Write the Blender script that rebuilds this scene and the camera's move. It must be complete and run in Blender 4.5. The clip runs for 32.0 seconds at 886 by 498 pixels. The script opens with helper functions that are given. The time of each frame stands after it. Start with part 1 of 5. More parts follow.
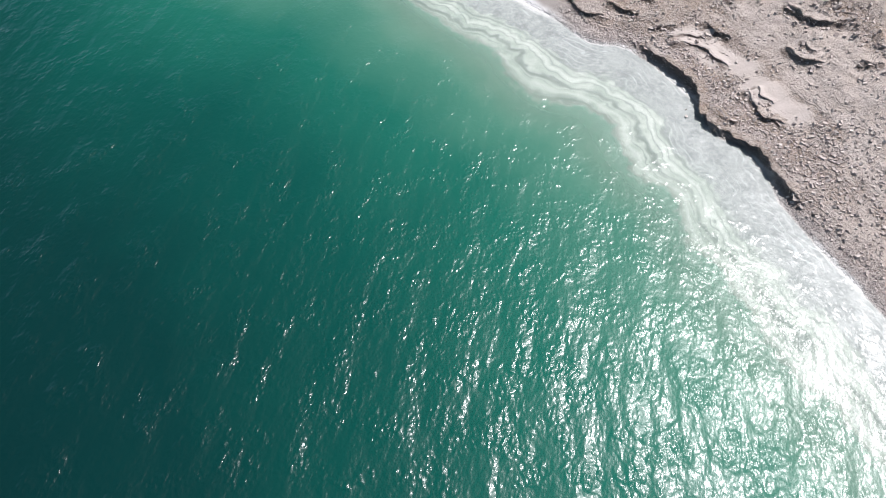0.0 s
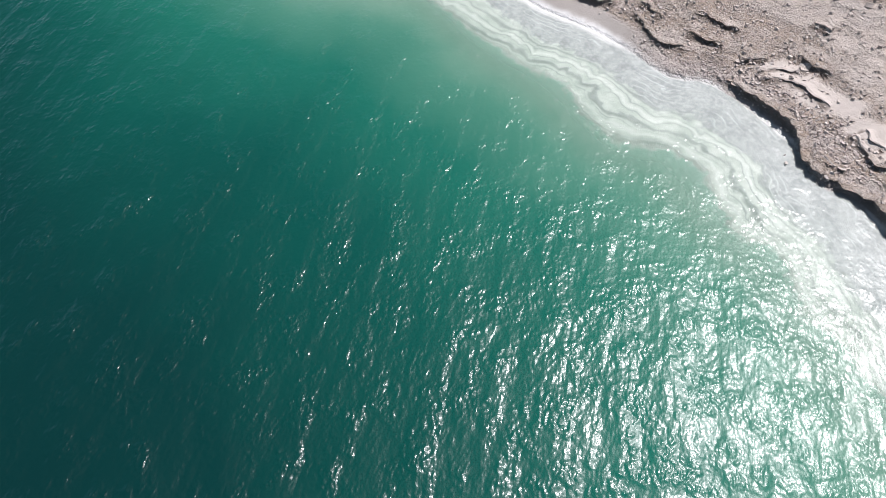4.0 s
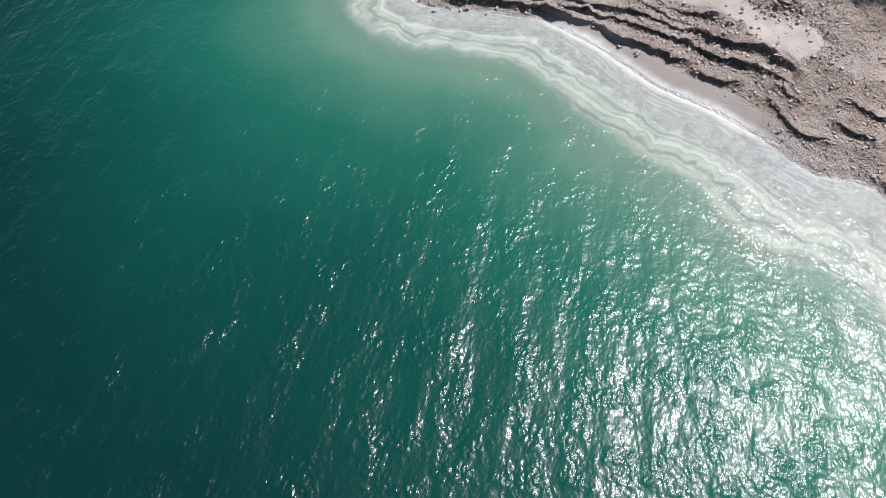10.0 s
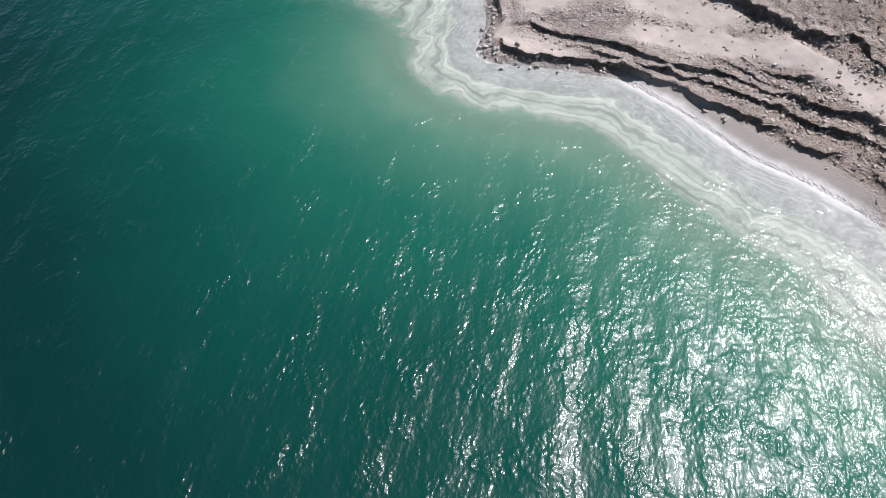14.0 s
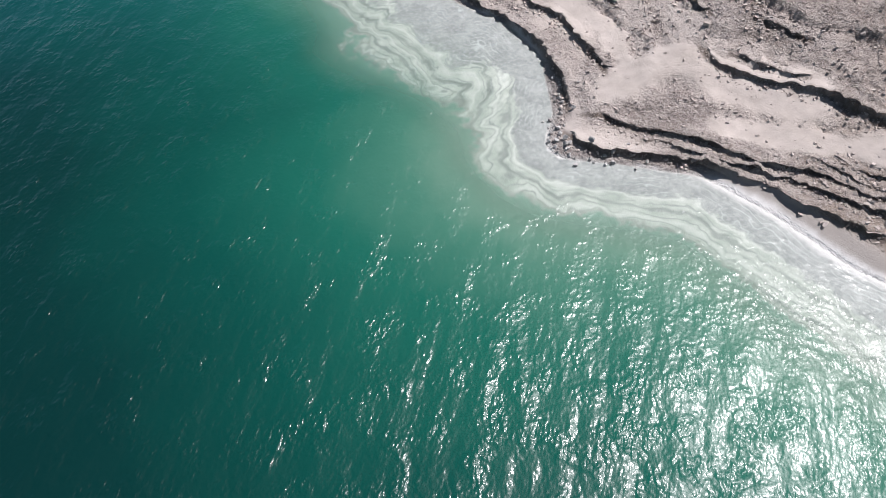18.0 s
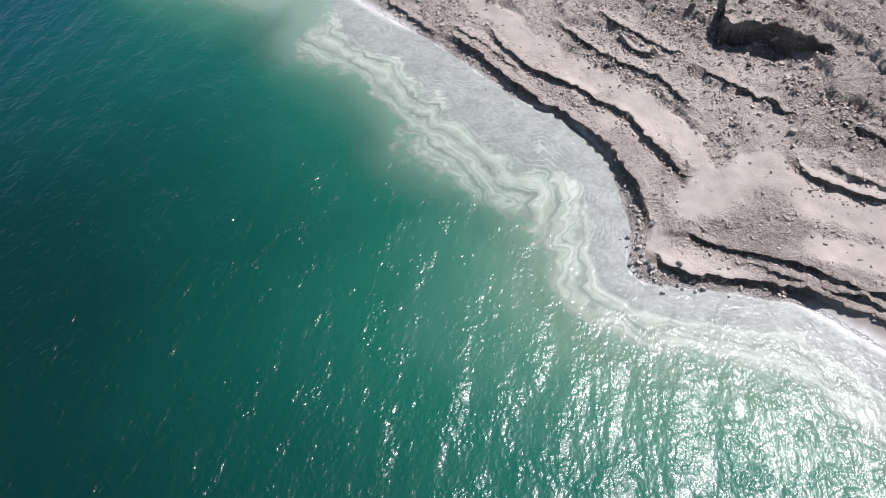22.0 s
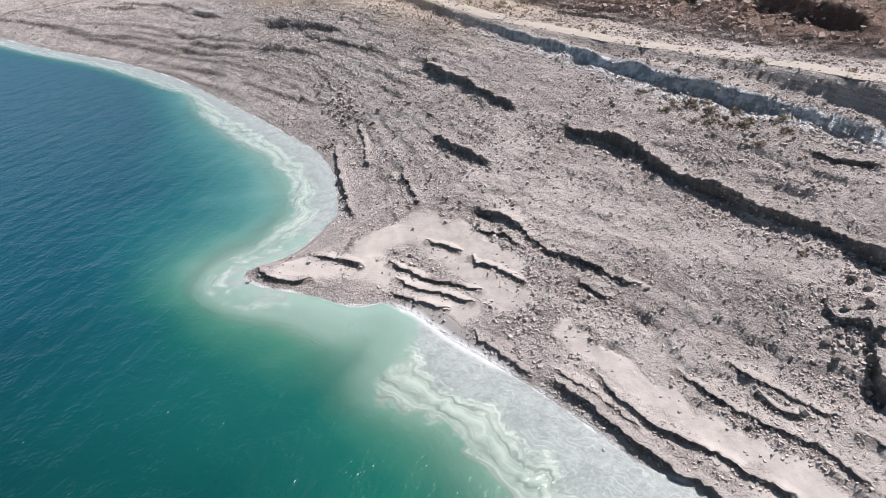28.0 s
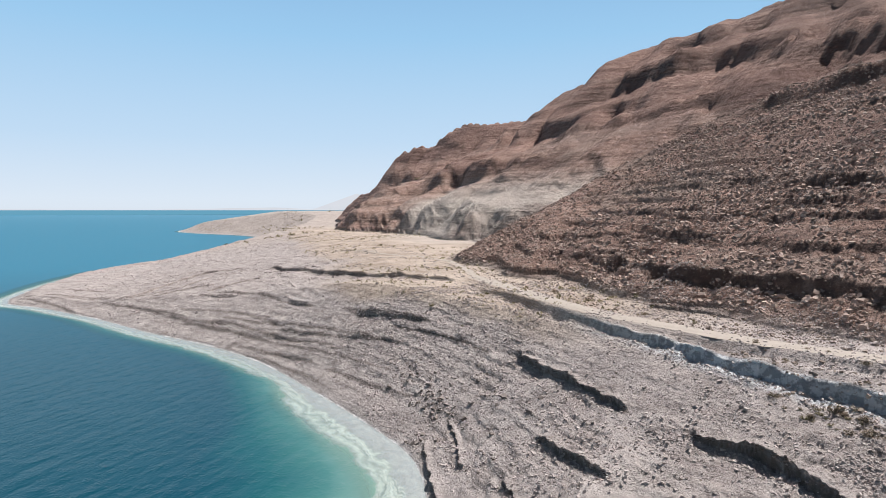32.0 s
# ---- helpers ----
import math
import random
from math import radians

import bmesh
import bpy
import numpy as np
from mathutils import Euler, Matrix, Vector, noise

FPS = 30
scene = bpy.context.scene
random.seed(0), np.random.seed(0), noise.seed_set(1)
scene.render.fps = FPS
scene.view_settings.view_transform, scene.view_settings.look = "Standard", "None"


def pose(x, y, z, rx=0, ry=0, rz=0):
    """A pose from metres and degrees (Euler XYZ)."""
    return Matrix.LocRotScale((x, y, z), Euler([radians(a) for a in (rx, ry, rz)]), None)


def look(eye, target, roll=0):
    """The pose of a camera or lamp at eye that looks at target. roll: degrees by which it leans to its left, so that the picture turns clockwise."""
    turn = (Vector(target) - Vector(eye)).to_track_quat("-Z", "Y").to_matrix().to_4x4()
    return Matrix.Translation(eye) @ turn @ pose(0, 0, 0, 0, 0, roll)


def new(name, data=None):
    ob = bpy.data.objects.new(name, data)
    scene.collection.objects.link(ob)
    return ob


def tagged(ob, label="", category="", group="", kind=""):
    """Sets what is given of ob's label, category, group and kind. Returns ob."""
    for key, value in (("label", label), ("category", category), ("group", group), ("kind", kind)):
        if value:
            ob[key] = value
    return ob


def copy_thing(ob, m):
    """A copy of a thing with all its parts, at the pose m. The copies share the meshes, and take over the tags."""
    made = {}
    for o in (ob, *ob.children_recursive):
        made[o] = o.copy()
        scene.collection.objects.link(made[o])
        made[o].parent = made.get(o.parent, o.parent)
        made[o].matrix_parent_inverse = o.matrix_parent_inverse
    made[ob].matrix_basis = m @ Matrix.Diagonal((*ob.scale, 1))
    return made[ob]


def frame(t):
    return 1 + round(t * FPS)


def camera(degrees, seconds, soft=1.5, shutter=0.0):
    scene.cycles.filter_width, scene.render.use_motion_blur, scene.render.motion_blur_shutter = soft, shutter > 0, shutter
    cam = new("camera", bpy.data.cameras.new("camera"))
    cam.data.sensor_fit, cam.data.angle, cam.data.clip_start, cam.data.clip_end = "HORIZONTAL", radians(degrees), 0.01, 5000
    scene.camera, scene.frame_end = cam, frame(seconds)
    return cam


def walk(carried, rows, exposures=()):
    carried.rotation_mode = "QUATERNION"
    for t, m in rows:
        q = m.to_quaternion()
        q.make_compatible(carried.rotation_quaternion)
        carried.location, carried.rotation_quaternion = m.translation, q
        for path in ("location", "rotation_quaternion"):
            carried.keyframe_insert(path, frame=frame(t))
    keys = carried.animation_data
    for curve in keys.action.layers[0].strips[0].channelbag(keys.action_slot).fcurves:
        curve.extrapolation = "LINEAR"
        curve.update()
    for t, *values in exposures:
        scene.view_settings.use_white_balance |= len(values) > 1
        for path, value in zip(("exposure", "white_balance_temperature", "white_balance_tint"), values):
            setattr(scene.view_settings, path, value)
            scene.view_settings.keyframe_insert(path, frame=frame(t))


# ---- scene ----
# Salt-lake shore below a desert mountain, seen from a drone. x, y in metres, z up, water at z = 0.
cam = camera(68.00, 32.0, soft=0.9)
# seconds, eye, target, roll
PATH = [
    (0, (-0.000, -0.000, 30.541), (0.4591, 1.0550, 28.9051), -0.02),
    (0.5, (-0.222, 0.847, 30.345), (0.2398, 1.9009, 28.7089), -0.04),
    (1, (-0.442, 1.693, 30.151), (0.0238, 2.7453, 28.5157), -0.05),
    (1.5, (-0.660, 2.538, 29.960), (-0.1927, 3.5893, 28.3237), -0.06),
    (2, (-0.874, 3.382, 29.770), (-0.4086, 4.4339, 28.1341), -0.05),
    (2.5, (-1.086, 4.226, 29.584), (-0.6231, 5.2787, 27.9475), -0.06),
    (3, (-1.294, 5.073, 29.405), (-0.8333, 6.1267, 27.7687), -0.06),
    (3.5, (-1.497, 5.921, 29.235), (-1.0390, 6.9744, 27.5984), -0.07),
    (5.5, (-2.195, 9.355, 28.815), (-1.7427, 10.4135, 27.1794), -0.04),
    (6, (-2.365, 10.210, 28.765), (-1.9139, 11.2680, 27.1296), -0.02),
    (6.5, (-2.539, 11.060, 28.726), (-2.0891, 12.1201, 27.0901), 0.01),
    (7, (-2.718, 11.907, 28.694), (-2.2700, 12.9677, 27.0587), 0.02),
    (7.5, (-2.906, 12.749, 28.670), (-2.4590, 13.8110, 27.0352), 0.02),
    (8, (-3.103, 13.587, 28.655), (-2.6580, 14.6501, 27.0208), 0.03),
    (8.5, (-3.311, 14.419, 28.649), (-2.8681, 15.4838, 27.0148), 0.05),
    (9, (-3.529, 15.247, 28.650), (-3.0875, 16.3140, 27.0164), 0.06),
    (9.5, (-3.756, 16.077, 28.653), (-3.3146, 17.1448, 27.0202), 0.06),
    (10, (-3.985, 16.914, 28.655), (-3.5441, 17.9833, 27.0235), 0.06),
    (10.5, (-4.214, 17.758, 28.652), (-3.7740, 18.8299, 27.0222), 0.04),
    (11, (-4.443, 18.605, 28.648), (-4.0036, 19.6785, 27.0185), 0.07),
    (11.5, (-4.676, 19.449, 28.648), (-4.2378, 20.5240, 27.0190), 0.09),
    (12, (-4.916, 20.291, 28.658), (-4.4775, 21.3685, 27.0312), 0.13),
    (12.5, (-5.167, 21.131, 28.679), (-4.7288, 22.2101, 27.0527), 0.09),
    (13, (-5.425, 21.965, 28.710), (-4.9866, 23.0463, 27.0862), 0.07),
    (13.5, (-5.690, 22.793, 28.749), (-5.2520, 23.8768, 27.1257), 0.06),
    (14, (-5.962, 23.617, 28.795), (-5.5230, 24.7030, 27.1741), 0.03),
    (14.5, (-6.236, 24.444, 28.845), (-5.7960, 25.5319, 27.2250), -0.00),
    (16.5, (-7.267, 27.960, 29.081), (-6.8152, 29.0761, 27.4839), -0.20),
    (17, (-7.476, 29.032, 29.277), (-7.0197, 30.1530, 27.6844), -0.14),
    (17.5, (-7.683, 30.126, 29.476), (-7.2223, 31.2501, 27.8880), -0.10),
    (18, (-7.890, 31.232, 29.666), (-7.4245, 32.3607, 28.0824), -0.06),
    (18.5, (-8.098, 32.342, 29.842), (-7.6267, 33.4746, 28.2617), -0.02),
    (19, (-8.302, 33.448, 30.006), (-7.8250, 34.5834, 28.4297), 0.05),
    (19.5, (-8.501, 34.550, 30.168), (-8.0189, 35.6894, 28.5966), 0.10),
    (20, (-8.693, 35.647, 30.333), (-8.2047, 36.7919, 28.7676), 0.16),
    (20.5, (-8.877, 36.743, 30.502), (-8.3832, 37.8923, 28.9417), 0.21),
    (21, (-9.056, 37.838, 30.674), (-8.5569, 38.9914, 29.1182), 0.22),
    (21.5, (-9.234, 38.932, 30.846), (-8.7301, 40.0909, 29.2953), 0.18),
    (22, (-9.414, 40.022, 31.018), (-8.9098, 41.1864, 29.4726), 0.11),
    (22.5, (-9.592, 41.107, 31.190), (-9.0919, 42.2805, 29.6496), 0.04),
    (23, (-9.763, 42.185, 31.357), (-9.2640, 43.3652, 29.8210), -0.01),
    (23.5, (-9.923, 43.252, 31.506), (-9.4192, 44.4385, 29.9764), -0.06),
    (24, (-10.070, 44.295, 31.618), (-9.5609, 45.4893, 30.0965), 0.00),
    (24.5, (-10.221, 45.274, 31.657), (-9.6984, 46.4968, 30.1632), -0.01),
    (25, (-10.366, 46.201, 31.650), (-9.8207, 47.4767, 30.2094), 0.04),
    (25.5, (-10.512, 47.097, 31.612), (-9.9448, 48.4388, 30.2412), 0.06),
    (27.5, (-11.151, 50.396, 30.945), (-10.4934, 51.9890, 29.9296), 0.22),
    (28, (-11.358, 51.288, 30.903), (-10.6977, 52.9349, 29.9799), 0.21),
    (28.5, (-11.575, 52.188, 30.880), (-10.9236, 53.8880, 30.0527), 0.22),
    (29, (-11.795, 53.083, 30.878), (-11.1527, 54.8299, 30.1477), 0.19),
    (29.5, (-12.021, 53.959, 30.903), (-11.3906, 55.7494, 30.2719), 0.09),
    (30, (-12.257, 54.811, 30.965), (-11.6425, 56.6389, 30.4337), 0.13),
    (30.5, (-12.505, 55.638, 31.040), (-11.9098, 57.4984, 30.6099), 0.09),
    (31, (-12.758, 56.435, 31.111), (-12.1855, 58.3234, 30.7834), 0.08),
    (31.5, (-13.012, 57.215, 31.174), (-12.4585, 59.1239, 30.9518), 0.06),
    (32, (-13.262, 57.982, 31.228), (-12.7088, 59.9006, 31.1096), -0.01),
]
# the clip's camera meters a little darker over the bright middle of the shore
METER = [(0, 0.20, 6280, 14), (6, 0.19, 6300, 14), (10, -0.02, 6330, 14), (14, -0.05, 6330, 15), (20, 0.0, 6300, 15), (25, -0.11, 6250, 14), (28, 0.17, 6270, 13), (30, 0.28, 6300, 12), (32, 0.12, 6430, 12)]
walk(cam, [(t, look(e, a, r)) for t, e, a, r in PATH], METER)

# ---- world and sun ----
SUN_EL, SUN_AZ = 58.0, 78.0        # degrees; azimuth from +y towards +x
world = bpy.data.worlds.new("sky")
scene.world = world
world.use_nodes = True
wn = world.node_tree
sky = wn.nodes.new("ShaderNodeTexSky")
sky.sky_type = "NISHITA"
sky.sun_disc = False
sky.sun_elevation, sky.sun_rotation = radians(SUN_EL), radians(SUN_AZ)
sky.altitude, sky.air_density, sky.dust_density, sky.ozone_density = 0, 1.0, 0.8, 1.2
wn.nodes["Background"].inputs["Strength"].default_value = 0.024
wn.links.new(sky.outputs[0], wn.nodes["Background"].inputs["Color"])
sun = new("sun", bpy.data.lights.new("sun", "SUN"))
sun.data.energy, sun.data.angle, sun.data.color = 5.0, radians(0.53), (1.0, 0.97, 0.935)
az, el = radians(SUN_AZ), radians(SUN_EL)
sun.matrix_world = look((60, 80, 120), (60 - math.sin(az) * math.cos(el), 80 - math.cos(az) * math.cos(el), 120 - math.sin(el)))
scene.view_settings.exposure = 0.0


# ---- small numeric helpers ----
def hash2(ix, iy, seed):
    h = (ix.astype(np.int64) * 374761393 + iy.astype(np.int64) * 668265263 + seed * 982451653) & 0xFFFFFFFF
    h = ((h ^ (h >> 13)) * 1274126177) & 0xFFFFFFFF
    return ((h ^ (h >> 16)) & 0xFFFF) / 65535.0


def vnoise(x, y, seed=0):
    """Value noise in 0..1."""
    ix, iy = np.floor(x), np.floor(y)
    fx, fy = x - ix, y - iy
    fx, fy = fx * fx * (3 - 2 * fx), fy * fy * (3 - 2 * fy)
    a, b = hash2(ix, iy, seed), hash2(ix + 1, iy, seed)
    c, d = hash2(ix, iy + 1, seed), hash2(ix + 1, iy + 1, seed)
    return (a * (1 - fx) + b * fx) * (1 - fy) + (c * (1 - fx) + d * fx) * fy


def fbm(x, y, octaves=4, seed=0, gain=0.5):
    total, amp, norm = 0 * x, 1.0, 0.0
    for k in range(octaves):
        total = total + amp * (vnoise(x, y, seed + 17 * k) - 0.5)
        norm += amp
        amp *= gain
        x, y = x * 2.03 + 11.3, y * 2.03 - 7.1
    return total / norm * 2


def smooth(a, b, v):
    t = np.clip((v - a) / (b - a), 0, 1)
    return t * t * (3 - 2 * t)


def spline(points, n=4):
    """Catmull-Rom through the points."""
    p = np.array(points, float)
    q = np.vstack([2 * p[0] - p[1], p, 2 * p[-1] - p[-2]])
    out = []
    for i in range(1, len(q) - 2):
        for t in np.arange(n) / n:
            out.append(0.5 * (2 * q[i] + (q[i + 1] - q[i - 1]) * t + (2 * q[i - 1] - 5 * q[i] + 4 * q[i + 1] - q[i + 2]) * t * t
                              + (3 * q[i] - q[i - 1] - 3 * q[i + 1] + q[i + 2]) * t ** 3))
    out.append(p[-1])
    return np.array(out)


def line_dist(x, y, line, signed=True):
    """Distance to a polyline (positive to the right of its direction), and the place along it, 0..1."""
    best = np.full(x.shape, 1e18)
    side, along = np.ones(x.shape), np.zeros(x.shape)
    seg = np.diff(line[:, :2], axis=0)
    ln = np.hypot(seg[:, 0], seg[:, 1])
    start = np.r_[0, np.cumsum(ln)]
    for k in range(len(seg)):
        px, py = x - line[k, 0], y - line[k, 1]
        t = np.clip((px * seg[k, 0] + py * seg[k, 1]) / (ln[k] ** 2 + 1e-12), 0, 1)
        dx, dy = px - t * seg[k, 0], py - t * seg[k, 1]
        d2 = dx * dx + dy * dy
        near = d2 < best
        best = np.where(near, d2, best)
        side = np.where(near, np.where(seg[k, 0] * dy - seg[k, 1] * dx < 0, 1.0, -1.0), side)
        along = np.where(near, (start[k] + t * ln[k]) / start[-1], along)
    d = np.sqrt(best)
    return (d * side if signed else d), along


def inside(x, y, poly):
    odd = np.zeros(x.shape, bool)
    for (ax, ay), (bx, by) in zip(poly, np.roll(poly, -1, axis=0)):
        cross = (ay > y) != (by > y)
        if ay != by:
            odd ^= cross & (x < (bx - ax) * (y - ay) / (by - ay) + ax)
    return odd


# ---- the lie of the land ----
SHORE = spline([(30, -60), (29, -20), (28.3, 11.2), (29.1, 16.3), (29.3, 19.4), (28.3, 21.1), (29.1, 24.5), (28, 30.5), (25.8, 32.4), (24.9, 35.8), (23.4, 39.3), (21.5, 42.5), (20.1, 47), (18.1, 51.2), (16.4, 52.6), (13.5, 54.7), (10.7, 56.4), (10.5, 58), (12.3, 60.4), (13.8, 64.6), (14.4, 65.8), (14.1, 69.8), (13.3, 72), (11.5, 75.1), (10.2, 79.5), (9.1, 83), (7.7, 86.6), (5.6, 91.5), (3.8, 96.7), (1.9, 98.9), (-0.7, 99.3), (-3.5, 102.4), (-7.6, 105.8), (-8.4, 109), (-3.5, 111), (1.1, 116.4), (3.4, 120.8), (5.6, 136.1), (2.4, 151.4), (-3.4, 170.6), (-12.6, 197.2), (-24.9, 218.7), (-39.5, 238.5), (-57.7, 266.6), (-78.7, 293.9), (-96, 319.9), (-91, 413.9), (-62.7, 486.8), (-41.8, 583.3), (-0.1, 841.2), (-112.5, 1056), (-75, 1250), (120, 1650), (420, 2600), (900, 4900)], 3)
LAND = np.vstack([SHORE, [(4900, 4900), (4900, -400), (30, -400)]])


def shore_distance(x, y):
    d, _ = line_dist(x, y, SHORE, signed=False)
    return np.where(inside(x, y, LAND), d, -d)


def salt_reach(x, y, d):
    """Offshore distance in units of the local width of the salt shelf."""
    width = np.interp(y, [10, 20, 28, 37, 46, 56, 61, 65, 68, 73, 76, 82, 87, 90, 94, 97, 105, 112, 118, 126, 137, 150, 165, 180, 190, 260],
                      [6.2, 6.2, 6.8, 5.7, 4.8, 4.3, 4.8, 7.2, 9.3, 9.6, 8.2, 7.3, 8.5, 7.6, 5.0, 4.2, 4.2, 3.6, 5.2, 5.4, 6.4, 6.8, 6.5, 3.2, 5.0, 4.0])
    return -d / width


def pale_reach(x, y, d):
    """Offshore distance, stretched where the pale shallows are narrow."""
    return -d / np.interp(y, [10, 28, 44, 52, 60, 76, 85, 94, 104, 116, 128, 140, 160, 190, 260], [1.14, 1.10, 0.98, 0.94, 1.0, 0.98, 0.92, 0.8, 0.6, 0.75, 1.1, 1.1, 0.75, 0.45, 0.4])


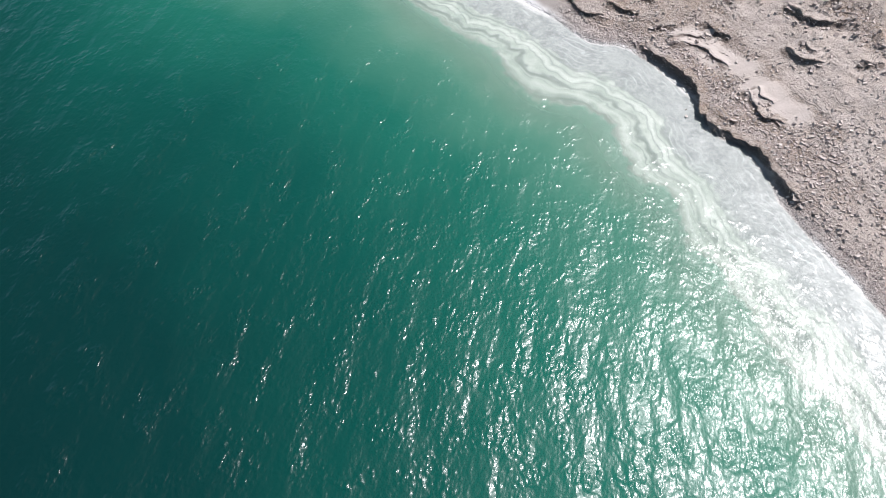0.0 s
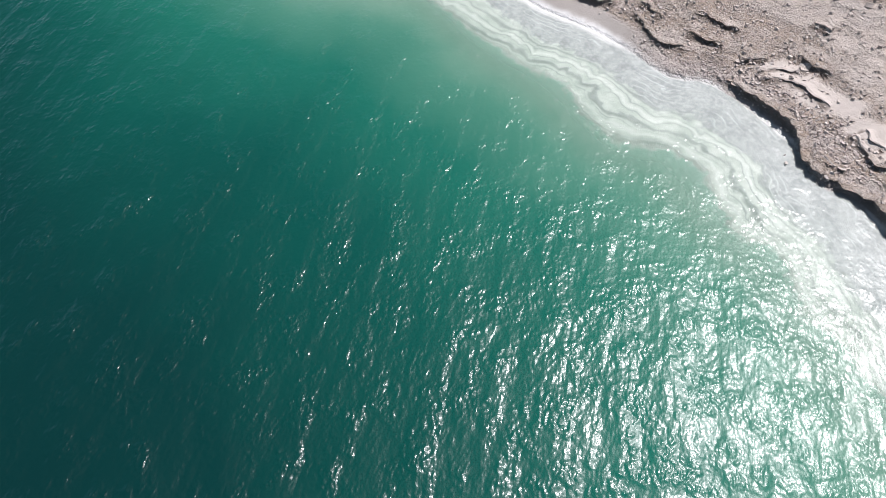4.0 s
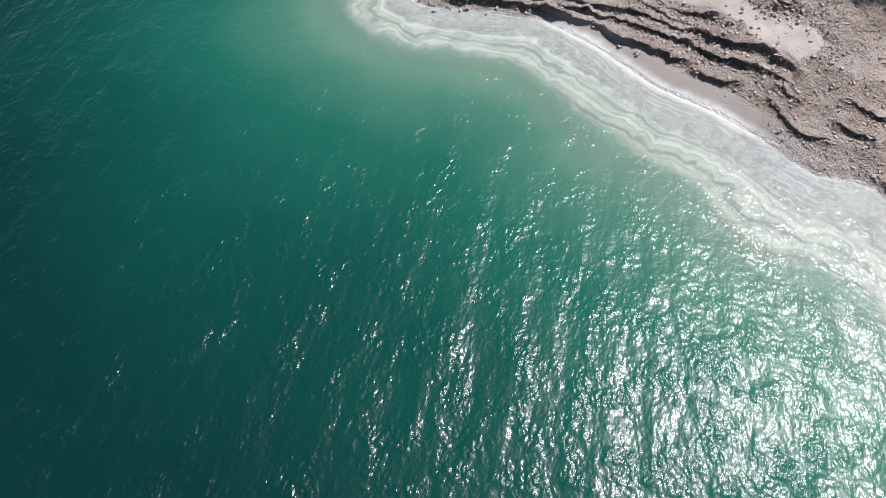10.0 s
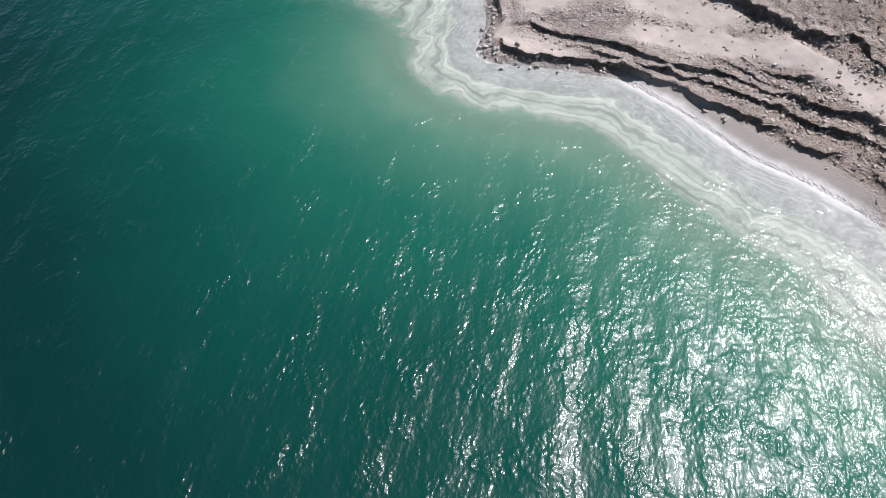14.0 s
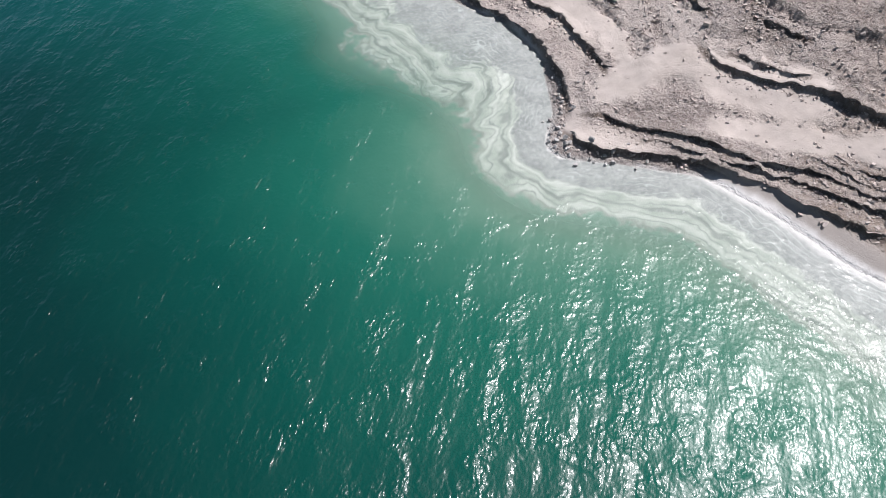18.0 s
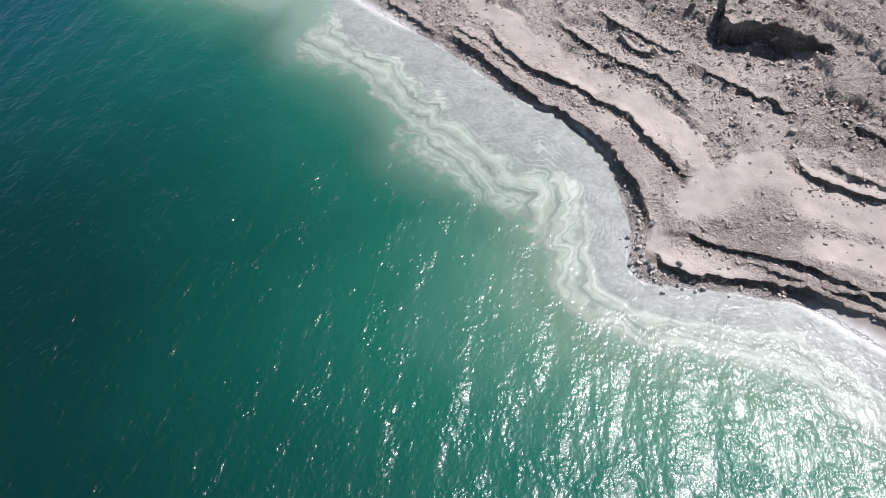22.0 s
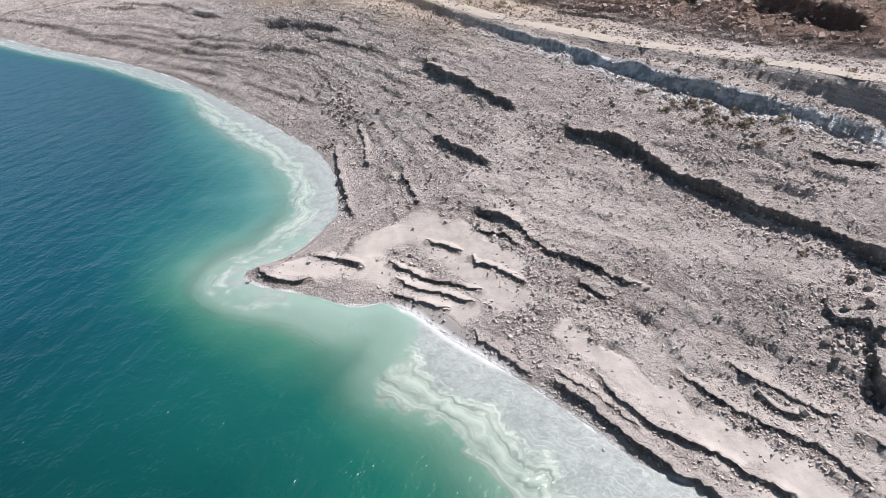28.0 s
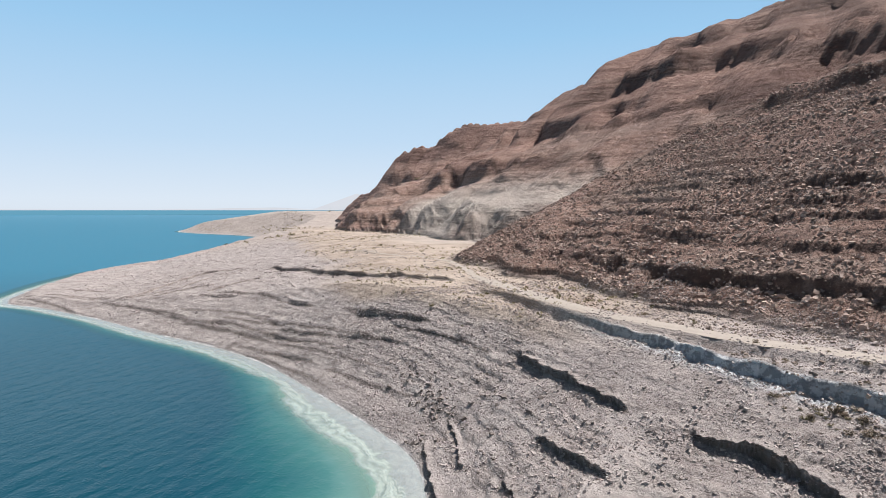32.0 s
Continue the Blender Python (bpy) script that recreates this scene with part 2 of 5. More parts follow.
# scarps: line (the land rises to the right of it), height of the step, how far back it levels out
SCARPS = [
    ([(28.9, 13.2), (29.3, 16), (29.7, 18), (29.4, 19.8), (28.7, 21.4), (28.8, 23.1), (29.6, 24.4), (29.4, 27.1), (29, 28.9), (28.3, 31.2)], 0.6, 1.6),
    ([(39.5, 23.5), (38.6, 24.4), (38.1, 26), (38, 27.5)], 0.6, 1.5),
    ([(36.4, 21.5), (35.8, 22.8), (35.5, 24.5)], 0.3, 1.2),
    ([(38.9, 19.4), (38, 20.6)], 0.5, 1.2),
    ([(32, 19.1), (31.5, 20.9), (31.9, 23)], 0.24, 1.5),
    ([(31.9, 24.9), (31.9, 26.9), (31.3, 28.4), (29.9, 28.9)], 0.30, 1.5),
    ([(27.6, 33.4), (26.6, 35.2), (26.6, 37.2), (26.2, 38.4)], 0.34, 1.0),
    ([(26, 39.7), (24.9, 40.8), (23.4, 42.5)], 0.36, 1.0),
    ([(28.9, 37.6), (28.7, 39.6), (28.3, 41.3), (26.5, 43.2), (25.3, 45), (24.4, 46.5), (23.4, 48.2), (21.9, 49.7), (20.1, 51.6), (18.6, 53.7), (15.9, 55.9), (14.3, 57.5), (12.9, 59.2)], 0.62, 1.6),
    ([(24.6, 42), (23.3, 43.6), (22.4, 45.5), (21.5, 47.5), (20.3, 49.6), (18.9, 51.6), (16.6, 53.5), (14.8, 54.7), (13.2, 55.6), (11.9, 56.9), (11.5, 58.7)], 0.52, 1.3),
    ([(28.1, 36.9), (28, 38.5), (27.8, 40), (26.7, 41.2), (25.4, 42.7), (24, 45.5), (22.5, 47.9), (20.9, 50.1), (19.3, 51.6), (17.2, 53.9), (15.2, 55.4)], 0.42, 1.2),
    ([(32.1, 42.3), (30.8, 43.6), (30.8, 45.7), (29.5, 47.8), (28.4, 49.6), (27.2, 52.4), (25, 55.1), (23, 57.9), (22.6, 60.2)], 0.34, 2.0),
    ([(12.4, 58.9), (14, 62), (14.6, 65.4), (14.5, 69.1), (13.7, 71.9), (12.1, 75.3), (11.6, 78.3), (10.5, 82.5), (9.2, 84.8)], 0.70, 1.3),
    ([(16.3, 60.5), (17, 63.2), (17.3, 66.3), (17, 69.5), (15.4, 73.4), (13.4, 77), (12.9, 81.2), (12.8, 83.2)], 0.48, 1.3),
    ([(28.6, 56), (27.6, 58.2), (26.5, 60.1)], 0.19, 2.0),
    ([(9.1, 84.2), (8.2, 87.7), (7, 91.6)], 0.19, 1.2),
    ([(20.2, 86.5), (19.5, 88.4), (18.8, 90.9), (17.3, 93.9), (16.2, 95.9), (15.9, 99.4), (15, 102.6), (12.6, 105.3)], 0.5, 1.6),
    ([(14.9, 96.5), (14.2, 99.7), (12.1, 102.8)], 0.24, 0.9),
    ([(17.5, 87.2), (17.1, 89), (16.3, 92)], 0.26, 1.0),
    ([(12.9, 92.6), (11.9, 96), (10.3, 99.7)], 0.2, 0.8),
    ([(10, 94.4), (8.1, 97.4), (5.9, 99.9), (3.5, 103.2)], 0.3, 0.9),
    ([(8.7, 93.6), (7.2, 96.4), (5.4, 98.6), (3.3, 101.1)], 0.28, 0.9),
    ([(6.6, 94.3), (5.5, 96), (4.1, 97.9), (2.5, 99.7)], 0.22, 0.8),
    ([(1.5, 102.7), (0.7, 104.6), (-2, 107), (-2.5, 108.8)], 0.45, 1.0),
    ([(-2.8, 103.6), (-5.2, 104.9), (-6.5, 106.2), (-8, 108.6)], 0.45, 1.0),
    ([(3.2, 113.1), (4.6, 120.6), (6.3, 131.2), (7.9, 140.6)], 0.50, 1.5),
    ([(17.2, 108.9), (17.4, 113.8), (17, 118.7), (16.2, 124.4)], 0.66, 2.5),
    ([(36, 66.1), (34.9, 72.7), (34, 78.2), (33.5, 81.9), (32.6, 85.9), (32.6, 89.2), (31.8, 93.4), (30.2, 96.7), (30, 102.4), (29.1, 105.4), (26.7, 108.5), (26.7, 113.1)], 1.30, 4.0),
    ([(42.6, 85.8), (41.8, 88.8), (40.8, 92.7)], 0.58, 2.5),
    ([(21.8, 71.6), (20.6, 73.4), (20.1, 75.3)], 0.3, 1.5),
    ([(20.7, 66.1), (20.5, 70.7), (18.8, 73.8), (17.8, 76.8), (16.9, 79.8)], 0.26, 1.5),
    ([(24.7, 61.2), (24.4, 64.5), (23.6, 67.5), (22.6, 70)], 0.19, 1.6),
    ([(23.1, 70.6), (21.8, 73.1), (20.8, 75.7), (19.6, 78.1)], 0.23, 1.6),
    ([(24.9, 117.8), (25.1, 123), (24.8, 129.4), (24, 138.7), (23.6, 147.7)], 1.15, 3.0),
    ([(48.6, 76), (47.4, 83), (46.1, 89), (45.3, 92.6), (44.8, 95), (44, 97.7), (42.6, 99.8), (41.4, 102.5), (40.3, 105.4), (38.7, 108), (37.5, 111.4), (36.8, 115.6), (35.9, 120.2), (35.3, 126), (34.3, 131.5), (33.6, 138.5), (32.8, 146.1), (32.2, 156), (32.2, 170), (31.5, 184), (30.5, 196)], 1.25, 4.0),
    ([(30.8, 194), (28.4, 203), (22.6, 213.2), (13.2, 240), (3.1, 268), (-8.8, 300)], 1.35, 4.0),
    ([(0.5, 207.2), (-6.2, 221.1), (-11.2, 232.9), (-24.5, 252.5)], 0.56, 3.0),
    ([(17.4, 170.4), (11.8, 184.4), (4.5, 198.4)], 0.39, 3.0),
    ([(-1.4, 170.2), (-6.4, 184.1), (-12.5, 198.4), (-20.9, 210.8), (-29, 224.7)], 0.21, 2.0),
    ([(9.9, 160.6), (3.5, 175.6), (-4.6, 192.6), (-14.6, 211.9), (-25.2, 228.2)], 0.21, 2.5),
    ([(9.7, 174), (1.3, 192.5), (-9.5, 211.6), (-22.5, 230.2)], 0.21, 2.5),
    ([(-6, 205.3), (-18.3, 229), (-33.1, 247.1)], 0.24, 2.5),
    ([(-10.2, 269.7), (-21.6, 262.6), (-27.8, 258.9)], 0.42, 3.0),
    ([(-28.1, 300.5), (-35.6, 282), (-46.7, 276.4), (-56.3, 277)], 0.35, 3.0),
    ([(8.6, 126.3), (11.1, 136.1), (11.6, 142.1)], 0.39, 2.0),
    ([(8.7, 107.8), (10.3, 114.4), (10.8, 120.1)], 0.33, 2.0),
    ([(10.2, 100.2), (9.4, 101.8), (7.5, 103.7)], 0.18, 0.7),
    ([(33.5, 26.9), (33.2, 28.3), (32.9, 29.6)], 0.35, 1.0),
    ([(36.4, 33.9), (36, 34.5), (35.7, 35)], 0.35, 1.0),
    ([(35.7, 29.7), (35.6, 30.5), (35.4, 31.2)], 0.40, 1.0),
    ([(31.4, 30), (30.9, 30.7), (30.1, 31.2)], 0.30, 1.0),
    ([(29.5, 32.2), (29.7, 33), (28.9, 33.9), (28.1, 34.5)], 0.35, 1.0),
    ([(-25, 272.2), (-34.1, 272.5), (-44.9, 270)], 0.42, 2.0),
    ([(-55.7, 281.9), (-70.8, 299.4), (-84, 311.2)], 0.39, 2.0),
    ([(-21.2, 213), (-39.3, 231.4), (-61.3, 264.4)], 0.39, 2.0),
    ([(-56.9, 259.2), (-71.9, 288.5), (-87, 307.2)], 0.35, 2.0),
    ([(-30.4, 239), (-44.5, 261), (-58.4, 279.5)], 0.39, 2.0),
    ([(-10, 204.3), (-19.9, 220.5), (-31.7, 238.7)], 0.35, 2.0),
    ([(-2.3, 182.3), (-10.2, 197.9), (-17.2, 210.4)], 0.35, 2.0),
    ([(30.1, 64), (29.4, 66.4), (28.1, 69), (26.5, 70.8), (27, 72.5), (28.6, 74.2)], 1.30, 2.2),
    ([(28, 72.2), (28.7, 74.8), (27.8, 76.3), (28.7, 78.5)], 0.68, 1.8),
    ([(31.5, 68.9), (31.2, 70.8), (30.2, 72.2), (30.2, 74)], 0.61, 1.8),
]
# the far bank is more deeply cut
SCARPS += [
    ([(16.4, 172.1), (12.9, 180.6), (6.1, 194.4)], 0.7, 2.5),
    ([(-17.7, 239.6), (-23.8, 247.4), (-28.7, 254.3)], 0.7, 2.5),
    ([(-15.2, 312), (-31.5, 318), (-39.1, 305), (-44.8, 285.9), (-51.2, 274.2)], 0.7, 3.0),
    ([(3.8, 178.9), (-5.6, 198), (-17.5, 220.3), (-32.1, 240.3), (-42.8, 258.3)], 0.4, 2.5),
    ([(12.6, 169.3), (4.5, 183.7), (-8.8, 207.5)], 0.4, 2.5),
    ([(10.5, 150), (5, 163), (-1, 178)], 0.4, 2.0),
    ([(21, 150), (18, 163), (11, 180)], 0.5, 2.5),
    ([(-55.5, 280.7), (-72.5, 299.4)], 0.4, 2.5),
    ([(-62, 306.5), (-79.2, 322)], 0.4, 2.5),
]
SCARPS = [(spline(p, 3), h * (1.4 if p[0][1] > 165 and h < 1 else 1.15 if p[0][1] > 165 else 0.8 if p[-1][1] < 112 and h < 1 else 1.0), w) for p, h, w in SCARPS]


def side_cracks():
    """Short lesser breaks that run beside the near scarps, a little way inland."""
    rnd = random.Random(77)
    out = []
    for line, h, w in SCARPS:
        if line[:, 1].max() > 112 or len(line) < 7 or h > 1.1:
            continue
        for _ in range(0 if line[:, 1].min() > 60 else 1):
            n = rnd.randint(4, min(9, len(line) - 2))
            k = rnd.randint(0, len(line) - n)
            p = line[k:k + n]
            t = np.gradient(p, axis=0)
            t /= np.hypot(t[:, 0], t[:, 1])[:, None]
            off = rnd.uniform(0.5, 1.7) + np.linspace(0, rnd.uniform(-0.5, 0.5), n)
            q = p + np.stack([t[:, 1], -t[:, 0]], 1) * off[:, None]
            if np.hypot(*(q[-1] - q[0])) > 1.5:
                out.append((q, rnd.uniform(0.12, 0.24), 0.8))
    return out


MAIN_SCARPS = list(SCARPS)
SCARPS += side_cracks()
# rock cliffs at the foot of the mountain, in the same form
CLIFFS = [
    ([(70, 106), (67.6, 118), (66, 127.4), (64.8, 134.2), (63.7, 141.1), (62.6, 146.5), (60.3, 154.4), (58.9, 160), (59.6, 172), (60.4, 188)], 2.6, 4.0),
    ([(70.3, 160), (70.4, 178.7), (68.6, 199.2), (64.3, 222)], 0.9, 2.5),
    ([(68.7, 159), (69.2, 171.2), (67.6, 186.7), (64.6, 207)], 0.8, 2.0),
    ([(78.5, 124), (75.8, 132), (72.5, 139.3), (71.3, 147.4), (69.8, 156.7)], 1.3, 3.0),
    ([(84.5, 126), (82.7, 135), (80.6, 141.7), (79.6, 150.4), (79.2, 164.4), (77.8, 172.2)], 1.0, 3.0),
    ([(79.3, 173.9), (79.4, 182.4), (77.8, 202)], 0.7, 2.5),
    ([(61.8, 165), (62.8, 187.3), (60.6, 198.2), (55.5, 211)], 0.9, 2.5),
    ([(92.4, 166), (91.2, 173), (90.3, 184)], 1.2, 3.0),
    ([(92.8, 150), (91.4, 158.9), (90.7, 163)], 1.2, 3.0),
    ([(151.7, 178.3), (146.6, 193.5), (142.2, 204.1), (142.7, 222.8), (136.8, 238)], 7.5, 8.0),
    ([(191, 674.1), (178.3, 689.5), (169.6, 728.4), (143.2, 724.9), (120.6, 710.7)], 8.5, 12.0),
    ([(218.2, 336.1), (215.6, 358.6), (208.2, 376.1), (196.4, 426.2), (167.3, 460.5)], 8.0, 9.0),
    ([(157, 429.1), (150.2, 436.6), (132.5, 526.9), (106.1, 663.9)], 2.2, 6.0),
    ([(297.3, 446.4), (260.2, 441.3), (254.5, 470.6), (236.8, 497.8), (211.5, 516.1)], 12.0, 14.0),
    ([(290.8, 280.4), (263.6, 293.4), (266.8, 316.5), (259.5, 333.1), (286.6, 398.5)], 19.0, 20.0),
    ([(104.6, 245.8), (161.7, 368.9), (152.4, 389.4)], 4.0, 5.0),
    ([(142.9, 363.7), (134.7, 380.3), (133.1, 395.2)], 3.5, 5.0),
    ([(134.7, 428.6), (132.8, 452.9), (124.5, 456.3)], 3.0, 5.0),
]
CLIFFS = [(spline(p, 3), h * (0.75 if 3 < h < 10 else 1.0), w) for p, h, w in CLIFFS]
ROAD = spline([(51.5, 78.9, 16.6), (51, 94, 16.5), (46.6, 108.7, 16.3), (40.9, 121.9, 16.2), (36.1, 143.6, 16), (34.9, 153.7, 16.1), (35.1, 178.9, 16), (35.7, 201.5, 15.8)], 4)
ROAD_AT = np.r_[0, np.cumsum(np.hypot(*np.diff(ROAD[:, :2], axis=0).T))]
ROAD_AT /= ROAD_AT[-1]
CREST = np.array([(82, 783, 22), (104, 779, 45), (131, 764, 78), (137, 752, 94), (158, 737, 105), (181, 720, 116), (214, 688, 116), (248, 653, 123), (272, 631, 139), (307, 589, 169), (324, 554, 184), (350, 510, 195), (372, 464, 203), (382, 396, 199), (387, 323, 188)])      # far mountain: x, y, z of its skyline ridge
FAN = np.array([(150, 412, 37)])          # pale gravel fan in the valley mouth
SPUR = np.array([(54, 209, 21), (72, 233, 29), (101, 246, 46), (140, 242, 65), (162, 207, 77), (167, 165, 79)])        # near slope above the road


def ridge(x, y, line, slope):
    """Height of a ridge whose crest is the line, falling off on both sides."""
    best = np.full(x.shape, -1e9)
    for k, (a, b) in enumerate(zip(line[:-1], line[1:])):
        s = b - a
        fall = slope + 0.75 * max(0.0, 1 - k / 7) * (len(line) > 9)
        t = np.clip(((x - a[0]) * s[0] + (y - a[1]) * s[1]) / (s[0] ** 2 + s[1] ** 2), 0, 1)
        d = np.hypot(x - a[0] - t * s[0], y - a[1] - t * s[1])
        best = np.maximum(best, a[2] + t * s[2] - fall * d)
    return best


def ledges(z, step, riser, amount):
    """Cuts a slope into ledges: flat treads and steep risers."""
    q = z / step
    f = q - np.floor(q)
    return z + amount * step * (np.floor(q) + smooth(1 - riser, 1, f) - q)


SANDS = [(spline(p, 3), w) for p, w in [
    ([(15.4, 76.3), (17.9, 71.3), (19, 66.3), (18.2, 62), (18, 59.3)], 1.0),
    ([(16.6, 59.6), (20.4, 59.5), (22.9, 56), (25.9, 52.4)], 1.9),
    ([(13.1, 86.8), (14.3, 82.5), (15, 78.3), (16.6, 72.6)], 1.1),
    ([(11.1, 92.7), (10.1, 97.3), (9, 102.5), (6.7, 105.6), (2.5, 105.1)], 1.8),
    ([(7.7, 93.4), (5.8, 97.3), (3.5, 101.4), (0, 104.4), (-4.5, 106.4)], 1.5),
    ([(12.4, 95.3), (11.2, 101), (7.8, 105.6)], 1.8),
    ([(20.6, 53.5), (26, 48.7), (28.8, 44.1), (30.4, 40.3)], 1.2),
    ([(31.7, 29.1), (32.3, 25.7), (33, 24.5)], 1.0),
    ([(32.4, 22.7), (33.1, 19.5)], 1.0),
]]


def sandiness(x, y, d):
    """Smooth wind-laid sand: strips between the ledges near the water, 0..1."""
    s = smooth(-0.1, 0.3, fbm(x * 0.10 + 3, y * 0.10, 3, 81) - 0.05 - 0.6 * (1 - smooth(46, 54, y)) + 0.35 * smooth(52, 58, y) * (1 - smooth(84, 92, y)) - d / 7) * smooth(0.4, 1.2, d)
    bands = fbm(d * 0.42 + 0.8 * fbm(x * 0.12, y * 0.12, 3, 84), y * 0.045 + x * 0.03, 3, 85)
    s = np.maximum(s, 0.55 * smooth(0.16, 0.36, bands) * smooth(1.0, 2.0, d) * (1 - smooth(112, 125, y)) * (1 - smooth(16, 24, d)))
    for line, w in SANDS:
        m = (x > line[:, 0].min() - 4) & (x < line[:, 0].max() + 4) & (y > line[:, 1].min() - 4) & (y < line[:, 1].max() + 4)
        if m.any():
            ld, _ = line_dist(x[m], y[m], line, signed=False)
            s[m] = np.maximum(s[m], 1 - smooth(0.6 * w, 1.25 * w, ld + 0.8 * fbm(x[m] * 0.5, y[m] * 0.5, 3, 83)))
    return s


def lip_noise(x, y, h):
    """How far the edge of a scarp strays from its line."""
    return 0.42 * min(1.2, h + 0.3) * fbm(x * 0.55, y * 0.55, 4, 9, 0.6) + 0.13 * fbm(x * 2.1, y * 2.1, 2, 13)


def face_width(y):
    """Half the width in plan of a scarp's face."""
    return 0.15 + 0.08 * smooth(70, 100, y) + 0.1 * smooth(120, 200, y)


def step_scarps(z, x, y, scarps, wild=0.0):
    """Breaks the ground along each scarp's line."""
    for line, h, w in scarps:
        lo, hi = line.min(0) - 4 * w - 3, line.max(0) + 4 * w + 3
        m = (x > lo[0]) & (x < hi[0]) & (y > lo[1]) & (y < hi[1])
        if not m.any():
            continue
        xs, ys = x[m], y[m]
        sd, al = line_dist(xs, ys, line)
        sd = sd + lip_noise(xs, ys, h) + wild * w * (fbm(xs * 1.6 / w, ys * 1.6 / w, 5, 15, 0.62))
        ends = smooth(0, 0.12, al) * smooth(0, 0.12, 1 - al) * (0.3 + 1.25 * vnoise(xs * 0.28 + 5 * h, ys * 0.28, 31))
        if wild:
            ends = ends * (0.5 + 0.5 * smooth(0.25, 0.6, vnoise(al * (0.4 if h > 3.5 else 1.2) * len(line) + 3 * h, 0 * al + h, 33)))
        half = face_width(ys) + (0.35 * wild + (0.28 if h > 3 else 0.0)) * h
        face = smooth(-half, half, sd) - 0.5
        low = 0.5 * (1 - smooth(0.4, 1.6, z[m])) * (wild == 0)
        z[m] += h * ends * (face + low) * np.exp(-np.abs(sd) / w)
    return z


def height(x, y):
    """Ground height, shore distance, and a mask for mountain rock."""
    d = shore_distance(x, y)
    d = d + np.clip(0.35 * np.abs(d), 0, 0.5) * fbm(x * 0.35, y * 0.35, 3, 5)
    k = np.interp(y, [0, 45, 60, 75, 90, 105, 120, 132, 200, 260], [0.30, 0.33, 0.36, 0.40, 0.34, 0.37, 0.46, 0.54, 0.60, 0.42])
    cap = 14.6 + 0.012 * np.maximum(d, 0) - smooth(185, 240, y) * np.clip(0.135 * (25 - x), 0, 12) + 13 * smooth(650, 950, y) * smooth(-140, -60, x)
    raw = k * np.maximum(d, 0)
    base = np.minimum(raw, cap)
    und = fbm(x * 0.06, y * 0.06, 3, 21)
    rough = fbm(x * 0.5, y * 0.5, 4, 3)
    z = base + smooth(1, 6, d) * (0.6 * und + 0.12 * rough)
    # broken natural terracing along the old shorelines
    wob = z + 0.9 * fbm(x * 0.10, y * 0.10, 4, 41, 0.6) + 0.15 * fbm(x * 0.8, y * 0.8, 3, 42)
    inner = smooth(3.0, 6, d) * (1 - smooth(12.5, 14.5, z)) * (1 - sandiness(x, y, d))
    z = z + ledges(wob, 1.2, 0.12, inner * smooth(-0.05, 0.3, fbm(x * 0.09, y * 0.09, 3, 43)) * (0.45 - 0.2 * smooth(95, 115, y))) - wob
    wob = z + 0.35 * fbm(x * 0.12, y * 0.12, 4, 141, 0.6) + 0.05 * fbm(x * 1.1, y * 1.1, 3, 142)
    z = z + ledges(wob, 0.42, 0.22, inner * smooth(-0.2, 0.2, fbm(x * 0.07, y * 0.07, 3, 143)) * 0.3) - wob
    z = step_scarps(z, x, y, SCARPS)
    # clods and rubble
    lump = np.abs(fbm(x * 0.8, y * 0.8, 5, 52, 0.65))
    clods = smooth(-0.35, 0.25, fbm(x * 0.08 + 9, y * 0.08, 3, 53) + 0.12 * (d - 5)) * (1 - 0.7 * smooth(13, 15, z))
    # even strata on the far bank
    far_bank = smooth(112, 140, y) * smooth(1, 4, d) * (1 - smooth(13, 14.5, z))
    wob = z + 1.5 * fbm(x * 0.06, y * 0.06, 5, 46, 0.6) + 0.12 * fbm(x * 0.7, y * 0.7, 4, 47, 0.6)
    z = z + ledges(wob, 1.2, 0.10, 0.24 * far_bank * smooth(-0.1, 0.3, fbm(x * 0.05, y * 0.05, 3, 48))) - wob
    clods = clods * (1 - 0.5 * smooth(115, 145, y)) * (1 - 0.85 * sandiness(x, y, d))
    z = z + smooth(0.8, 4.0, d) * clods * (0.5 * lump + 0.17 * fbm(x * 2.4, y * 2.4, 3, 51, 0.7))
    # mountain and spur
    u, v = 0.66 * x - 0.75 * y, 0.75 * x + 0.66 * y
    gully = np.abs(fbm(u * 0.013, v * 0.004, 4, 67, 0.55))
    m1 = ridge(x, y, CREST, 0.60) + 10 * fbm(x * 0.012, y * 0.012, 4, 61) - 26 * (0.35 - gully) * smooth(0, 60, ridge(x, y, CREST, 0.60)) + 3.2 * fbm(x * 0.06, y * 0.06, 5, 62, 0.6)
    wob = m1 + 14 * fbm(x * 0.008, y * 0.008, 4, 64)
    m1 = m1 + ledges(wob, 34, 0.25, 0.34 * smooth(-0.25, 0.25, fbm(x * 0.01, y * 0.01, 3, 68))) - wob
    wob = m1 + 4 * fbm(x * 0.02, y * 0.02, 4, 69)
    m1 = m1 + ledges(wob, 9, 0.25, 0.28 * smooth(-0.1, 0.3, fbm(x * 0.016, y * 0.016, 3, 70))) - wob
    m2 = ridge(x, y, SPUR, 0.55) + 2.0 * fbm(x * 0.035, y * 0.035, 4, 63) + 0.9 * fbm(x * 0.25, y * 0.25, 4, 65, 0.6)
    wob = m2 + 2.2 * fbm(x * 0.03, y * 0.03, 4, 66)
    m2 = m2 + ledges(wob, 3.4, 0.12, 0.3 * smooth(-0.2, 0.25, fbm(x * 0.045, y * 0.045, 3, 72))) - wob
    wob = m2 + 0.8 * fbm(x * 0.1, y * 0.1, 3, 73)
    m2 = m2 + ledges(wob, 1.1, 0.15, 0.45 * smooth(-0.1, 0.3, fbm(x * 0.06, y * 0.06, 3, 74))) - wob
    rock = np.maximum(m1, m2)
